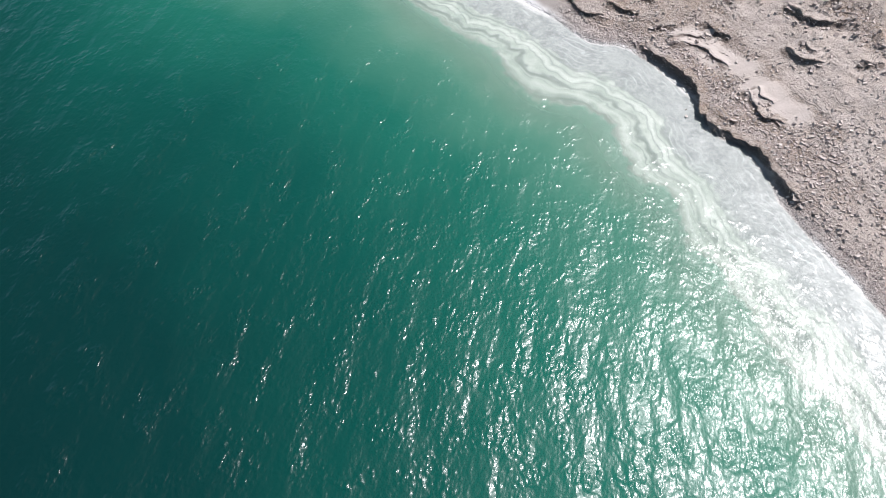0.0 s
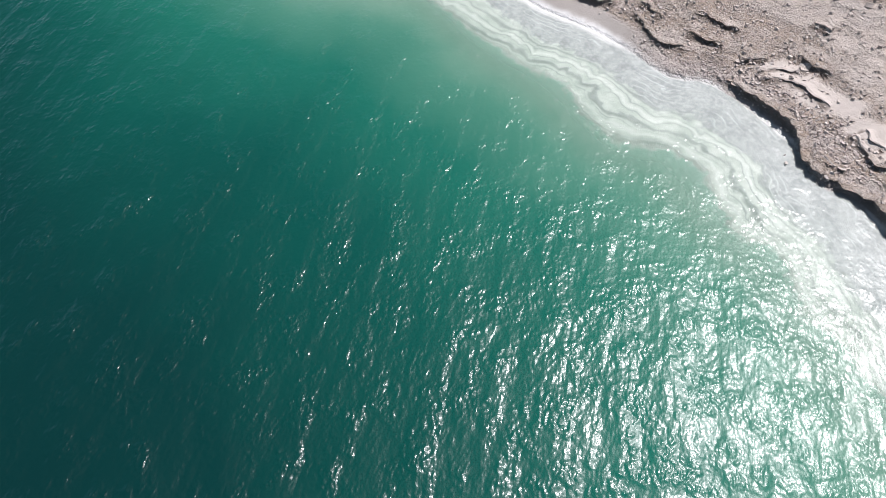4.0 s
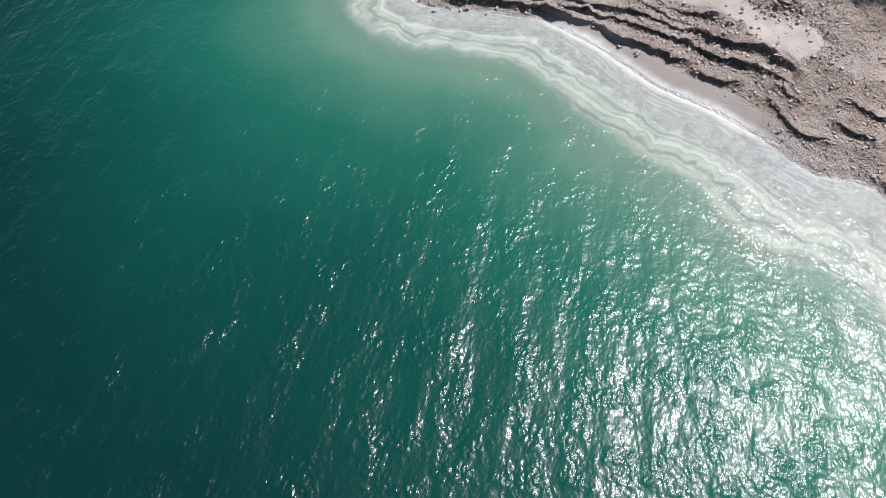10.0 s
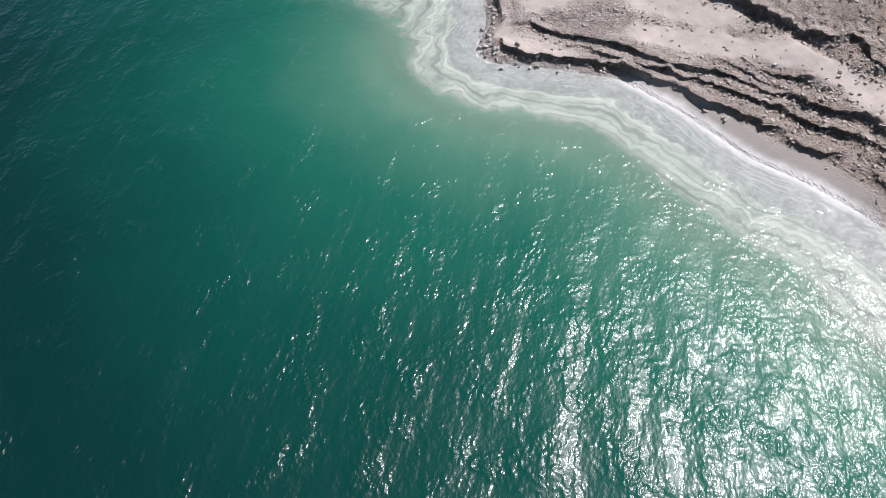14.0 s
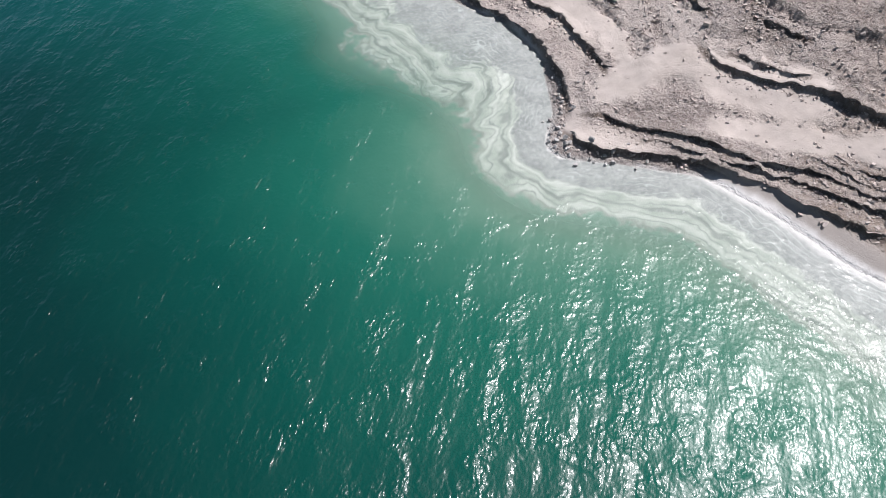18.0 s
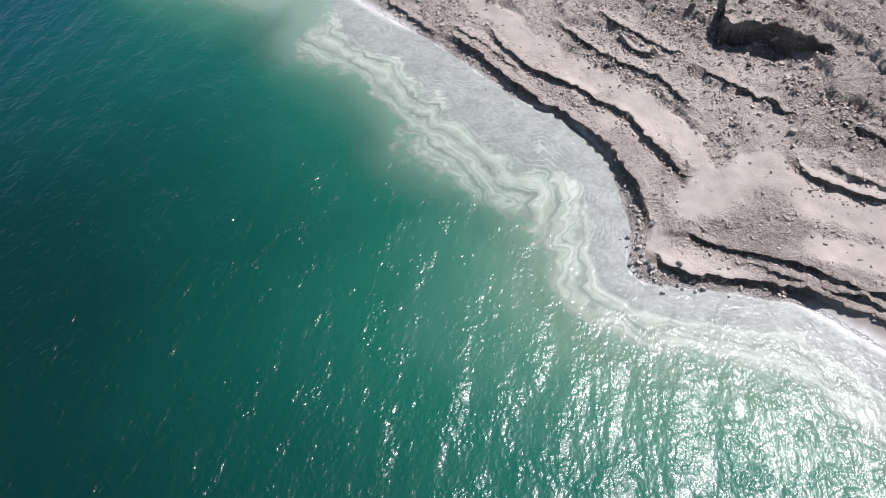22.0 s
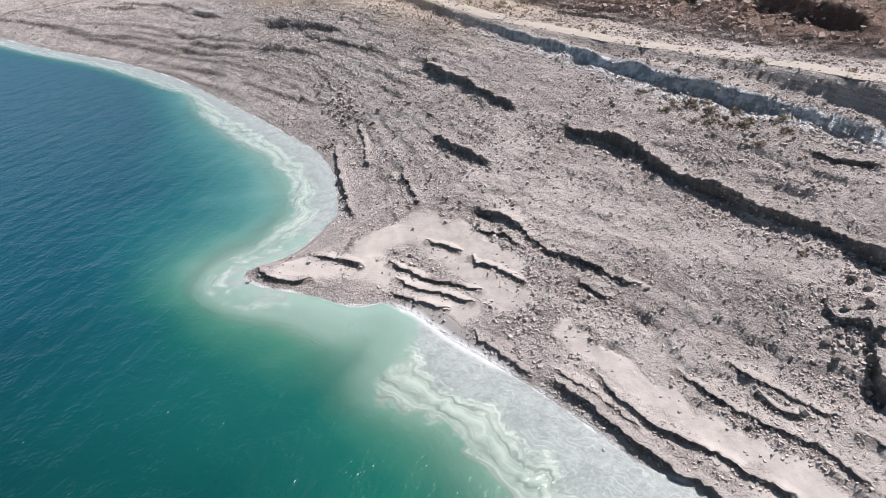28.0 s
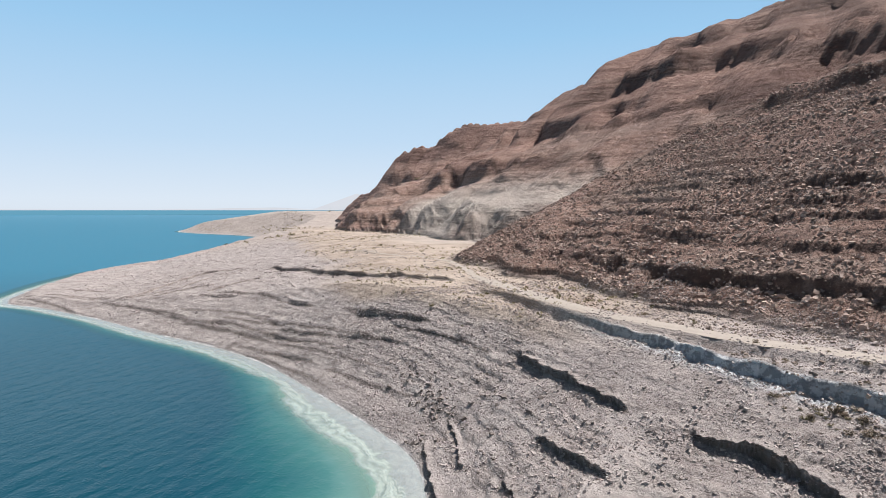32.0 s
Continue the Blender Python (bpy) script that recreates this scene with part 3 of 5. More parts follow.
    far = smooth(-1.0, 2.5, rock - z) * smooth(20, 40, d)
    z = np.where(rock > z, np.where(d > 20, rock, z), z)
    z = step_scarps(z, x, y, CLIFFS, 0.22)
    # road bed
    rd, ra = line_dist(x, y, ROAD[:, :2])
    rz = np.interp(ra, ROAD_AT, ROAD[:, 2])
    on = 1 - smooth(1.9, 3.6, np.abs(rd))
    z = z * (1 - on) + rz * on
    # lake bed
    bed = np.interp(-d, [0, 6, 10, 30, 200], [-0.04, -0.35, -0.9, -6, -20]) + 0.03 * rough
    z = np.where(d < 0, bed, np.maximum(z, 0.03 + 0.1 * np.minimum(d, 1)))
    return z, d, far


# ---- materials ----
class Nodes:
    """Short-hand for building node trees."""

    def __init__(self, name):
        self.m = bpy.data.materials.new(name)
        self.m.use_nodes = True
        self.t = self.m.node_tree
        self.bsdf = self.t.nodes["Principled BSDF"]
        self.out = self.t.nodes["Material Output"]
        self.pos = self.t.nodes.new("ShaderNodeNewGeometry").outputs["Position"]

    def put(self, value, socket):
        if isinstance(value, bpy.types.NodeSocket):
            self.t.links.new(value, socket)
        elif value is not None:
            socket.default_value = value

    def attr(self, name):
        n = self.t.nodes.new("ShaderNodeAttribute")
        n.attribute_name = name
        return n.outputs["Fac"]

    def scaled(self, sx, sy, sz=1.0, turn=0.0, vec=None):
        first = self.t.nodes.new("ShaderNodeMapping")
        self.put(vec or self.pos, first.inputs["Vector"])
        first.inputs["Rotation"].default_value[2] = radians(turn)
        n = self.t.nodes.new("ShaderNodeMapping")
        self.put(first.outputs[0], n.inputs["Vector"])
        n.inputs["Scale"].default_value = (sx, sy, sz)
        return n.outputs[0]

    def noise(self, scale, detail=3.0, rough=0.55, vec=None, distort=0.0):
        n = self.t.nodes.new("ShaderNodeTexNoise")
        self.put(vec or self.pos, n.inputs["Vector"])
        n.inputs["Scale"].default_value, n.inputs["Detail"].default_value = scale, detail
        n.inputs["Roughness"].default_value, n.inputs["Distortion"].default_value = rough, distort
        return n.outputs["Fac"]

    def voronoi(self, scale, feature="F1", vec=None, out="Distance"):
        n = self.t.nodes.new("ShaderNodeTexVoronoi")
        n.feature = feature
        self.put(vec or self.pos, n.inputs["Vector"])
        n.inputs["Scale"].default_value = scale
        return n.outputs[out]

    def math(self, op, a, b=None, c=None, clamp=False):
        n = self.t.nodes.new("ShaderNodeMath")
        n.operation, n.use_clamp = op, clamp
        for v, s in zip((a, b, c), n.inputs):
            self.put(v, s)
        return n.outputs[0]

    def span(self, v, a, b, lo=0.0, hi=1.0, soft=True):
        n = self.t.nodes.new("ShaderNodeMapRange")
        n.interpolation_type = "SMOOTHSTEP" if soft else "LINEAR"
        for value, s in zip((v, a, b, lo, hi), n.inputs):
            self.put(value, s)
        return n.outputs[0]

    def mix(self, fac, a, b, mode="MIX"):
        n = self.t.nodes.new("ShaderNodeMix")
        n.data_type, n.blend_type, n.clamp_factor = "RGBA", mode, True
        for value, s in ((fac, n.inputs[0]), (a, n.inputs[6]), (b, n.inputs[7])):
            self.put((*value, 1.0) if isinstance(value, tuple) and len(value) == 3 else value, s)
        return n.outputs[2]

    def ramp(self, v, stops):
        n = self.t.nodes.new("ShaderNodeValToRGB")
        while len(n.color_ramp.elements) < len(stops):
            n.color_ramp.elements.new(0.5)
        for e, (p, c) in zip(n.color_ramp.elements, stops):
            e.position, e.color = p, (*c, 1.0)
        self.put(v, n.inputs[0])
        return n.outputs[0]

    def bump(self, height, strength, distance, normal=None):
        n = self.t.nodes.new("ShaderNodeBump")
        self.put(height, n.inputs["Height"])
        n.inputs["Strength"].default_value, n.inputs["Distance"].default_value = strength, distance
        self.put(normal, n.inputs["Normal"])
        return n.outputs[0]

    def finish(self, color, rough, normal=None, specular=0.3):
        self.put(color, self.bsdf.inputs["Base Color"])
        self.put(rough, self.bsdf.inputs["Roughness"])
        self.put(specular, self.bsdf.inputs["Specular IOR Level"])
        self.put(normal, self.bsdf.inputs["Normal"])
        return self.m


def ground_material():
    n = Nodes("desert_ground")
    shore, rock = n.attr("shore"), n.attr("rock")
    big, mid, fine = n.noise(0.09, 4), n.noise(0.8, 5, 0.6), n.noise(7, 4, 0.65)
    layers = n.noise(1.0, 5, 0.65, vec=n.scaled(0.07, 0.07, 1.3))
    stone = n.voronoi(2.6, out="Color")
    marl = n.ramp(n.math("ADD", n.math("ADD", n.math("MULTIPLY", big, 0.3), n.math("MULTIPLY", layers, 0.4)), n.math("MULTIPLY", mid, 0.3)),
                  [(0.30, (0.22, 0.178, 0.160)), (0.43, (0.37, 0.312, 0.288)), (0.55, (0.475, 0.412, 0.384)), (0.70, (0.58, 0.515, 0.485))])
    speck = n.t.nodes.new("ShaderNodeSeparateColor")
    n.put(stone, speck.inputs[0])
    marl = n.mix(n.math("MULTIPLY", n.span(speck.outputs[0], 0.55, 0.95), 0.28), marl, (0.21, 0.178, 0.163))
    marl = n.mix(n.span(fine, 0.4, 0.7, 0.0, 0.6), marl, (0.58, 0.52, 0.49))
    marl = n.mix(n.span(n.noise(0.33, 5, 0.62), 0.48, 0.66, 0.0, 0.55), marl, (0.60, 0.535, 0.50))
    marl = n.mix(n.span(n.noise(0.21, 5, 0.66), 0.36, 0.48, 0.5, 0.0), marl, (0.27, 0.223, 0.202))
    marl = n.mix(n.math("MULTIPLY", n.attr("ochre"), n.span(mid, 0.25, 0.7, 0.75, 0.25)), marl, (0.40, 0.308, 0.235))
    grit = n.t.nodes.new("ShaderNodeSeparateColor")
    n.put(n.voronoi(8.0, out="Color"), grit.inputs[0])
    marl = n.mix(n.span(grit.outputs[0], 0.7, 1.0, 0.0, 0.3), marl, (0.17, 0.142, 0.128))
    marl = n.mix(n.span(grit.outputs[1], 0.65, 1.0, 0.0, 0.3), marl, (0.74, 0.675, 0.63))
    # thin beds that crop out along the contours
    beds_near = n.noise(1.0, 5, 0.6, vec=n.scaled(0.16, 0.16, 2.4))
    seam = n.span(n.math("ABSOLUTE", n.math("SUBTRACT", beds_near, 0.47)), 0.0, 0.022, 1.0, 0.0)
    seam2 = n.span(n.math("ABSOLUTE", n.math("SUBTRACT", beds_near, 0.56)), 0.0, 0.016, 1.0, 0.0)
    seams = n.math("MULTIPLY", n.math("MAXIMUM", seam, seam2), n.span(n.noise(0.45, 4, 0.65), 0.42, 0.6))
    marl = n.mix(n.math("MULTIPLY", seams, 0.45), marl, (0.17, 0.14, 0.122))
    marl = n.mix(n.span(beds_near, 0.52, 0.66, 0.0, 0.5), marl, (0.60, 0.53, 0.49))
    sand = n.attr("sand")
    marl = n.mix(sand, marl, n.ramp(mid, [(0.3, (0.51, 0.45, 0.412)), (0.7, (0.62, 0.55, 0.507))]))
    # brown scarp faces, with their deep shade worked into the colour
    marl = n.mix(n.math("MULTIPLY", n.attr("scarp_shade"), n.span(mid, 0.3, 0.6, 0.6, 1.0)), marl, n.mix(fine, (0.15, 0.118, 0.10), (0.24, 0.195, 0.17)))
    # reddish mountain rock with pale and dark beds
    beds = n.noise(0.05, 6, 0.65, vec=n.scaled(0.5, 0.5, 3.0))
    chips = n.noise(0.45, 6, 0.7)
    red = n.ramp(n.math("ADD", n.math("MULTIPLY", beds, 0.35), n.math("MULTIPLY", chips, 0.65)),
                 [(0.32, (0.23, 0.155, 0.128)), (0.43, (0.39, 0.247, 0.196)), (0.54, (0.51, 0.347, 0.28)), (0.68, (0.66, 0.52, 0.46))])
    scree = n.span(n.noise(0.012, 5, 0.6, vec=n.scaled(1.0, 1.0, 0.35)), 0.52, 0.66)
    red = n.mix(n.math("MULTIPLY", scree, 0.7), red, (0.34, 0.275, 0.235))
    thin_beds = n.noise(1.0, 6, 0.62, vec=n.scaled(0.035, 0.035, 0.55))
    bed_line = n.math("MULTIPLY", n.span(n.math("ABSOLUTE", n.math("SUBTRACT", thin_beds, 0.49)), 0.0, 0.03, 1.0, 0.0), n.span(n.noise(0.12, 5, 0.65), 0.4, 0.6))
    red = n.mix(n.math("MULTIPLY", bed_line, 0.6), red, (0.10, 0.064, 0.052))
    red = n.mix(n.span(thin_beds, 0.54, 0.68, 0.0, 0.5), red, (0.47, 0.345, 0.285))
    # broad dark beds that follow the mountain's layers
    broad = n.noise(1.0, 5, 0.6, vec=n.scaled(0.006, 0.006, 0.07))
    red = n.mix(n.math("MULTIPLY", n.span(broad, 0.53, 0.60), n.span(n.noise(0.03, 4, 0.6), 0.35, 0.55, 0.4, 0.95)), red, n.mix(chips, (0.11, 0.066, 0.058), (0.27, 0.172, 0.15)))
    red = n.mix(n.span(broad, 0.46, 0.40, 0.0, 0.45), red, n.mix(chips, (0.36, 0.27, 0.225), (0.56, 0.45, 0.385)))
    tan = n.mix(n.span(n.noise(0.09, 6, 0.65), 0.3, 0.7), (0.40, 0.315, 0.25), (0.60, 0.50, 0.415))
    plain = n.attr("plain")
    # grey marl bed that crops out below the track
    marl = n.mix(n.attr("grey"), marl, n.mix(n.span(n.noise(0.9, 5, 0.65), 0.44, 0.56), (0.42, 0.43, 0.455), (0.86, 0.87, 0.88)))
    marl = n.mix(plain, marl, tan)
    sep = n.t.nodes.new("ShaderNodeSeparateXYZ")
    n.put(n.pos, sep.inputs[0])
    red = n.mix(n.math("MULTIPLY", n.span(n.math("ADD", sep.outputs[2], n.math("MULTIPLY", n.noise(0.02, 4), 60.0)), 55.0, 130.0), 0.7), red, n.mix(chips, (0.17, 0.096, 0.076), (0.42, 0.26, 0.21)))
    outcrop = n.span(n.noise(0.03, 6, 0.62, vec=n.scaled(0.45, 0.45, 2.6)), 0.55, 0.61)
    red = n.mix(n.math("MULTIPLY", outcrop, 0.42), red, n.mix(chips, (0.075, 0.050, 0.042), (0.20, 0.132, 0.105)))
    red = n.mix(n.math("MULTIPLY", n.attr("crag"), n.span(n.noise(0.3, 5, 0.65), 0.3, 0.55, 0.35, 1.0)), red, n.mix(chips, (0.12, 0.08, 0.067), (0.26, 0.172, 0.14)))
    col = n.mix(rock, marl, red)
    col = n.mix(n.math("MULTIPLY", n.attr("fan"), 0.92), col, n.mix(chips, (0.50, 0.435, 0.38), (0.66, 0.585, 0.52)))
    # grey beach, wet strip, and salt on the lake bed
    beach = n.attr("beach")
    col = n.mix(beach, col, n.mix(fine, (0.36, 0.325, 0.305), (0.42, 0.385, 0.36)))
    wet = n.span(shore, 0.0, n.math("ADD", 0.3, n.math("MULTIPLY", n.noise(0.5, 3), 0.8)), 1.0, 0.0)
    col = n.mix(n.math("MULTIPLY", wet, 0.5), col, (0.36, 0.34, 0.33))
    reach = n.attr("reach")
    off = n.math("MULTIPLY", shore, -1.0)
    warp = n.math("MULTIPLY", n.math("SUBTRACT", n.noise(0.22, 3, 0.55, distort=0.6), 0.5), n.span(sep.outputs[1], 38.0, 60.0, 0.55, 1.0))
    r = n.math("ADD", reach, n.math("ADD", n.math("MULTIPLY", warp, 0.75), n.math("MULTIPLY", n.math("SUBTRACT", n.noise(1.5, 5, 0.65), 0.5), 0.3)))
    # growth lines of the salt, wound along the shore
    q = n.math("ADD", off, n.math("ADD", n.math("MULTIPLY", warp, 4.6), n.math("MULTIPLY", n.math("SUBTRACT", n.noise(0.6, 3, 0.5, distort=0.4), 0.5), 1.1)))
    wide = n.math("PINGPONG", n.math("MULTIPLY", q, 1.25), 1.0)
    thin = n.math("PINGPONG", n.math("ADD", n.math("MULTIPLY", q, 4.2), n.math("MULTIPLY", n.noise(1.2, 3, 0.5), 0.7)), 1.0)
    patchy = n.span(n.noise(0.3, 4, 0.6), 0.4, 0.62)
    cloud = n.span(n.noise(0.85, 6, 0.66), 0.34, 0.68)
    crust = n.mix(cloud, (0.51, 0.56, 0.505), (0.71, 0.75, 0.69))
    crust = n.mix(n.math("MULTIPLY", n.span(wide, 0.35, 0.0), n.math("ADD", 0.52, n.math("MULTIPLY", patchy, 0.5))), crust, (0.31, 0.345, 0.32))
    crust = n.mix(n.math("MULTIPLY", n.span(thin, 0.3, 0.0), n.math("ADD", 0.52, n.math("MULTIPLY", patchy, 0.5))), crust, (0.40, 0.435, 0.41))
    crust = n.mix(n.math("MULTIPLY", n.span(wide, 0.72, 1.0), 0.6), crust, (0.84, 0.87, 0.82))
    shelf = n.mix(cloud, (0.33, 0.355, 0.345), (0.45, 0.475, 0.46))
    shelf = n.mix(n.math("MULTIPLY", n.span(thin, 0.74, 0.98), n.math("MULTIPLY", n.span(n.noise(0.3, 3, 0.6), 0.43, 0.62), 0.55)), shelf, (0.76, 0.82, 0.80))
    shelf = n.mix(n.span(n.noise(4.0, 5, 0.7), 0.42, 0.7, 0.0, 0.5), shelf, (0.66, 0.67, 0.67))
    salt = n.mix(n.span(r, 0.46, 0.54), shelf, crust)
    salt = n.mix(n.math("MULTIPLY", n.span(n.math("ABSOLUTE", n.math("SUBTRACT", r, 0.97)), 0.0, 0.05, 1.0, 0.0), 0.5), salt, (0.40, 0.41, 0.37))
    salt = n.mix(n.span(r, 0.96, 1.05), salt, (0.28, 0.44, 0.36))
    # the crust breaks off before the cape, and only shreds of it lie round its point
    cut_off = n.math("ADD", sep.outputs[1], n.math("ADD", n.math("MULTIPLY", off, 0.9), n.math("MULTIPLY", warp, 5.0)))
    cape = n.math("MULTIPLY", n.span(cut_off, 94.6, 96.0), n.span(sep.outputs[1], 113.0, 119.0, 1.0, 0.0))
    salt = n.mix(n.math("MULTIPLY", cape, n.span(n.noise(0.35, 5, 0.65, distort=1.0), 0.44, 0.58, 1.0, n.span(sep.outputs[1], 100.0, 104.0, 1.0, 0.25))), salt, (0.32, 0.45, 0.39))
    under = n.span(shore, -0.2, 0.0, 1.0, 0.0)
    col = n.mix(under, col, salt)
    edge = n.math("ADD", shore, n.math("MULTIPLY", n.math("SUBTRACT", n.noise(1.3, 4, 0.65), 0.5), 0.5))
    rim = n.math("MULTIPLY", n.span(n.math("ABSOLUTE", edge), 0.02, n.math("ADD", 0.26, n.math("MULTIPLY", n.attr("strand"), 0.45)), 1.0, 0.0), n.math("MAXIMUM", n.attr("strand"), n.span(n.noise(0.25, 3), 0.42, 0.66, 0.0, 0.85)))
    col = n.mix(rim, col, (0.82, 0.81, 0.80))
    calm = n.math("SUBTRACT", 1.0, n.math("MULTIPLY", n.math("MAXIMUM", n.math("MAXIMUM", sand, beach), under), 0.92))
    bumps = n.math("ADD", n.math("ADD", n.math("MULTIPLY", n.math("SUBTRACT", n.noise(1.6, 8, 0.7), 0.5), 1.9), n.math("MULTIPLY", n.math("SUBTRACT", n.math("SUBTRACT", beds_near, n.math("MULTIPLY", seams, 0.2)), 0.5), 2.0)), n.math("ADD", n.math("ADD", n.math("MULTIPLY", n.math("SUBTRACT", n.noise(5.5, 5, 0.75), 0.5), 0.7), n.math("MULTIPLY", n.voronoi(2.9), -0.22)), n.math("MULTIPLY", n.voronoi(7.5), -0.2)))
    nor = n.bump(n.math("MULTIPLY", bumps, calm), 1.0, 0.18)
    crags = n.math("MULTIPLY", n.math("ADD", n.noise(0.22, 9, 0.76), n.math("MULTIPLY", n.noise(0.06, 5, 0.6, vec=n.scaled(0.6, 0.6, 4.0)), 0.5)), rock)
    crags = n.math("ADD", crags, n.math("MULTIPLY", n.math("MULTIPLY", n.math("ADD", thin_beds, n.math("MULTIPLY", broad, 5.0)), rock), 0.55))
    nor = n.bump(crags, 1.0, 1.7, nor)
    return n.finish(col, 0.9, nor, 0.2)


def water_material():
    n = Nodes("lake_water")
    shore = n.attr("shore")
    off = n.math("MULTIPLY", shore, -1.0)
    pale = n.attr("pale")
    reach = n.attr("reach")
    mod = n.math("ADD", n.math("MULTIPLY", n.math("SUBTRACT", n.noise(0.05, 2, 0.5), 0.5), 7.0), n.math("MULTIPLY", n.math("SUBTRACT", n.noise(0.3, 4, 0.6), 0.5), 2.5))
    o = n.math("ADD", pale, mod)
    t = n.math("DIVIDE", o, 120.0, clamp=True)
    body = n.ramp(t, [(0.0, (0.34, 0.40, 0.36)), (0.05, (0.155, 0.275, 0.207)), (0.08, (0.056, 0.19, 0.135)), (0.12, (0.009, 0.120, 0.085)), (0.185, (0.002, 0.066, 0.052)), (0.26, (0.0015, 0.032, 0.030)), (0.40, (0.0014, 0.016, 0.018)), (0.6, (0.0013, 0.017, 0.023)), (1.0, (0.003, 0.055, 0.095))])
    place = n.t.nodes.new("ShaderNodeSeparateXYZ")
    n.put(n.pos, place.inputs[0])
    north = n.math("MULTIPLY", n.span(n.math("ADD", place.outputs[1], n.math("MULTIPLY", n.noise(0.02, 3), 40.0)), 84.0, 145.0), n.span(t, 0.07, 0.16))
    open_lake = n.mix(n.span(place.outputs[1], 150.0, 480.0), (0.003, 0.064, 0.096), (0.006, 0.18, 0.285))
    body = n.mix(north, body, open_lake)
    # the northern bay shades from sage to teal, without the strong green
    bay = n.ramp(t, [(0.0, (0.36, 0.43, 0.39)), (0.05, (0.20, 0.355, 0.31)), (0.09, (0.06, 0.20, 0.19)), (0.14, (0.008, 0.105, 0.12)), (0.2, (0.003, 0.064, 0.096))])
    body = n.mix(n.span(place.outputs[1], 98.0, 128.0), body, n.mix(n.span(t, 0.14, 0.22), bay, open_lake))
    alpha = n.math("ADD", n.span(reach, 0.0, 0.9, 0.05, 0.24), n.span(reach, 0.85, 1.6, 0.0, 0.76))
    # wind waves: long crests that carry finer ripples
    w1 = n.noise(1.0, 2, 0.45, vec=n.scaled(0.52, 0.17, 1, turn=35))
    w2 = n.noise(1.0, 1, 0.5, vec=n.scaled(1.5, 0.5, 1, turn=31))
    w3 = n.noise(1.0, 1, 0.5, vec=n.scaled(3.3, 2.0, 1, turn=40))
    w4 = n.noise(1.0, 1, 0.5, vec=n.scaled(7.0, 5.0, 1, turn=28))
    calm = n.span(off, 0.0, 5.0, 0.5, 1.0)
    gust = n.math("MULTIPLY", calm, n.span(n.noise(0.5, 3, 0.6), 0.42, 0.75, 0.7, 2.4))
    swell = n.math("MULTIPLY", n.math("ADD", n.math("MULTIPLY", w1, 0.46), n.math("MULTIPLY", w2, 0.06)), calm)
    ripple = n.math("MULTIPLY", n.math("ADD", n.math("MULTIPLY", w3, 0.060), n.math("MULTIPLY", w4, 0.017)), gust)
    nor_swell = n.bump(n.math("ADD", n.math("MULTIPLY", swell, 0.4), n.math("MULTIPLY", ripple, 0.7)), 1.0, 1.0)
    nor = n.bump(n.math("ADD", swell, ripple), 1.0, 1.0)
    diff = n.t.nodes.new("ShaderNodeBsdfDiffuse")
    n.put(body, diff.inputs["Color"])
    clear = n.t.nodes.new("ShaderNodeBsdfTransparent")
    a = n.t.nodes.new("ShaderNodeMixShader")
    n.put(alpha, a.inputs[0]), n.put(clear.outputs[0], a.inputs[1]), n.put(diff.outputs[0], a.inputs[2])
    # clear glints on the ripples, and the soft sheen of those too small to see
    gloss, sheen = n.t.nodes.new("ShaderNodeBsdfGlossy"), n.t.nodes.new("ShaderNodeBsdfGlossy")
    gloss.inputs["Roughness"].default_value, sheen.inputs["Roughness"].default_value = 0.25, 0.34
    n.put(nor, gloss.inputs["Normal"]), n.put(nor_swell, sheen.inputs["Normal"])
    both = n.t.nodes.new("ShaderNodeMixShader")
    n.put(0.66, both.inputs[0]), n.put(gloss.outputs[0], both.inputs[1]), n.put(sheen.outputs[0], both.inputs[2])
    # the smoothest facets flash as small bright points
    spark = n.t.nodes.new("ShaderNodeBsdfGlossy")
    spark.inputs["Roughness"].default_value = 0.11
    n.put(nor, spark.inputs["Normal"])
    shine = n.t.nodes.new("ShaderNodeMixShader")
    n.put(0.25, shine.inputs[0]), n.put(both.outputs[0], shine.inputs[1]), n.put(spark.outputs[0], shine.inputs[2])
    fres = n.t.nodes.new("ShaderNodeFresnel")
    fres.inputs["IOR"].default_value = 1.4
    n.put(nor_swell, fres.inputs["Normal"])
    b = n.t.nodes.new("ShaderNodeMixShader")
    n.put(n.math("MINIMUM", fres.outputs[0], 0.28), b.inputs[0]), n.put(a.outputs[0], b.inputs[1]), n.put(shine.outputs[0], b.inputs[2])
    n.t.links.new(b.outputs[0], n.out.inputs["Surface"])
    return n.m


GROUND, WATER = ground_material(), water_material()


# ---- ground and water sheets ----
def stretch(*runs):
    """Grid lines: runs of (start, end, step); the step grows evenly where a fourth number gives its factor."""
    out = []
    for a, b, step, *grow in runs:
        v, g = a, (grow[0] if grow else 1.0)
        while v < b - 1e-6:
            out.append(v)
            v += max(step, 0.15)
            step *= g
    return np.array(out + [runs[-1][1]], float)


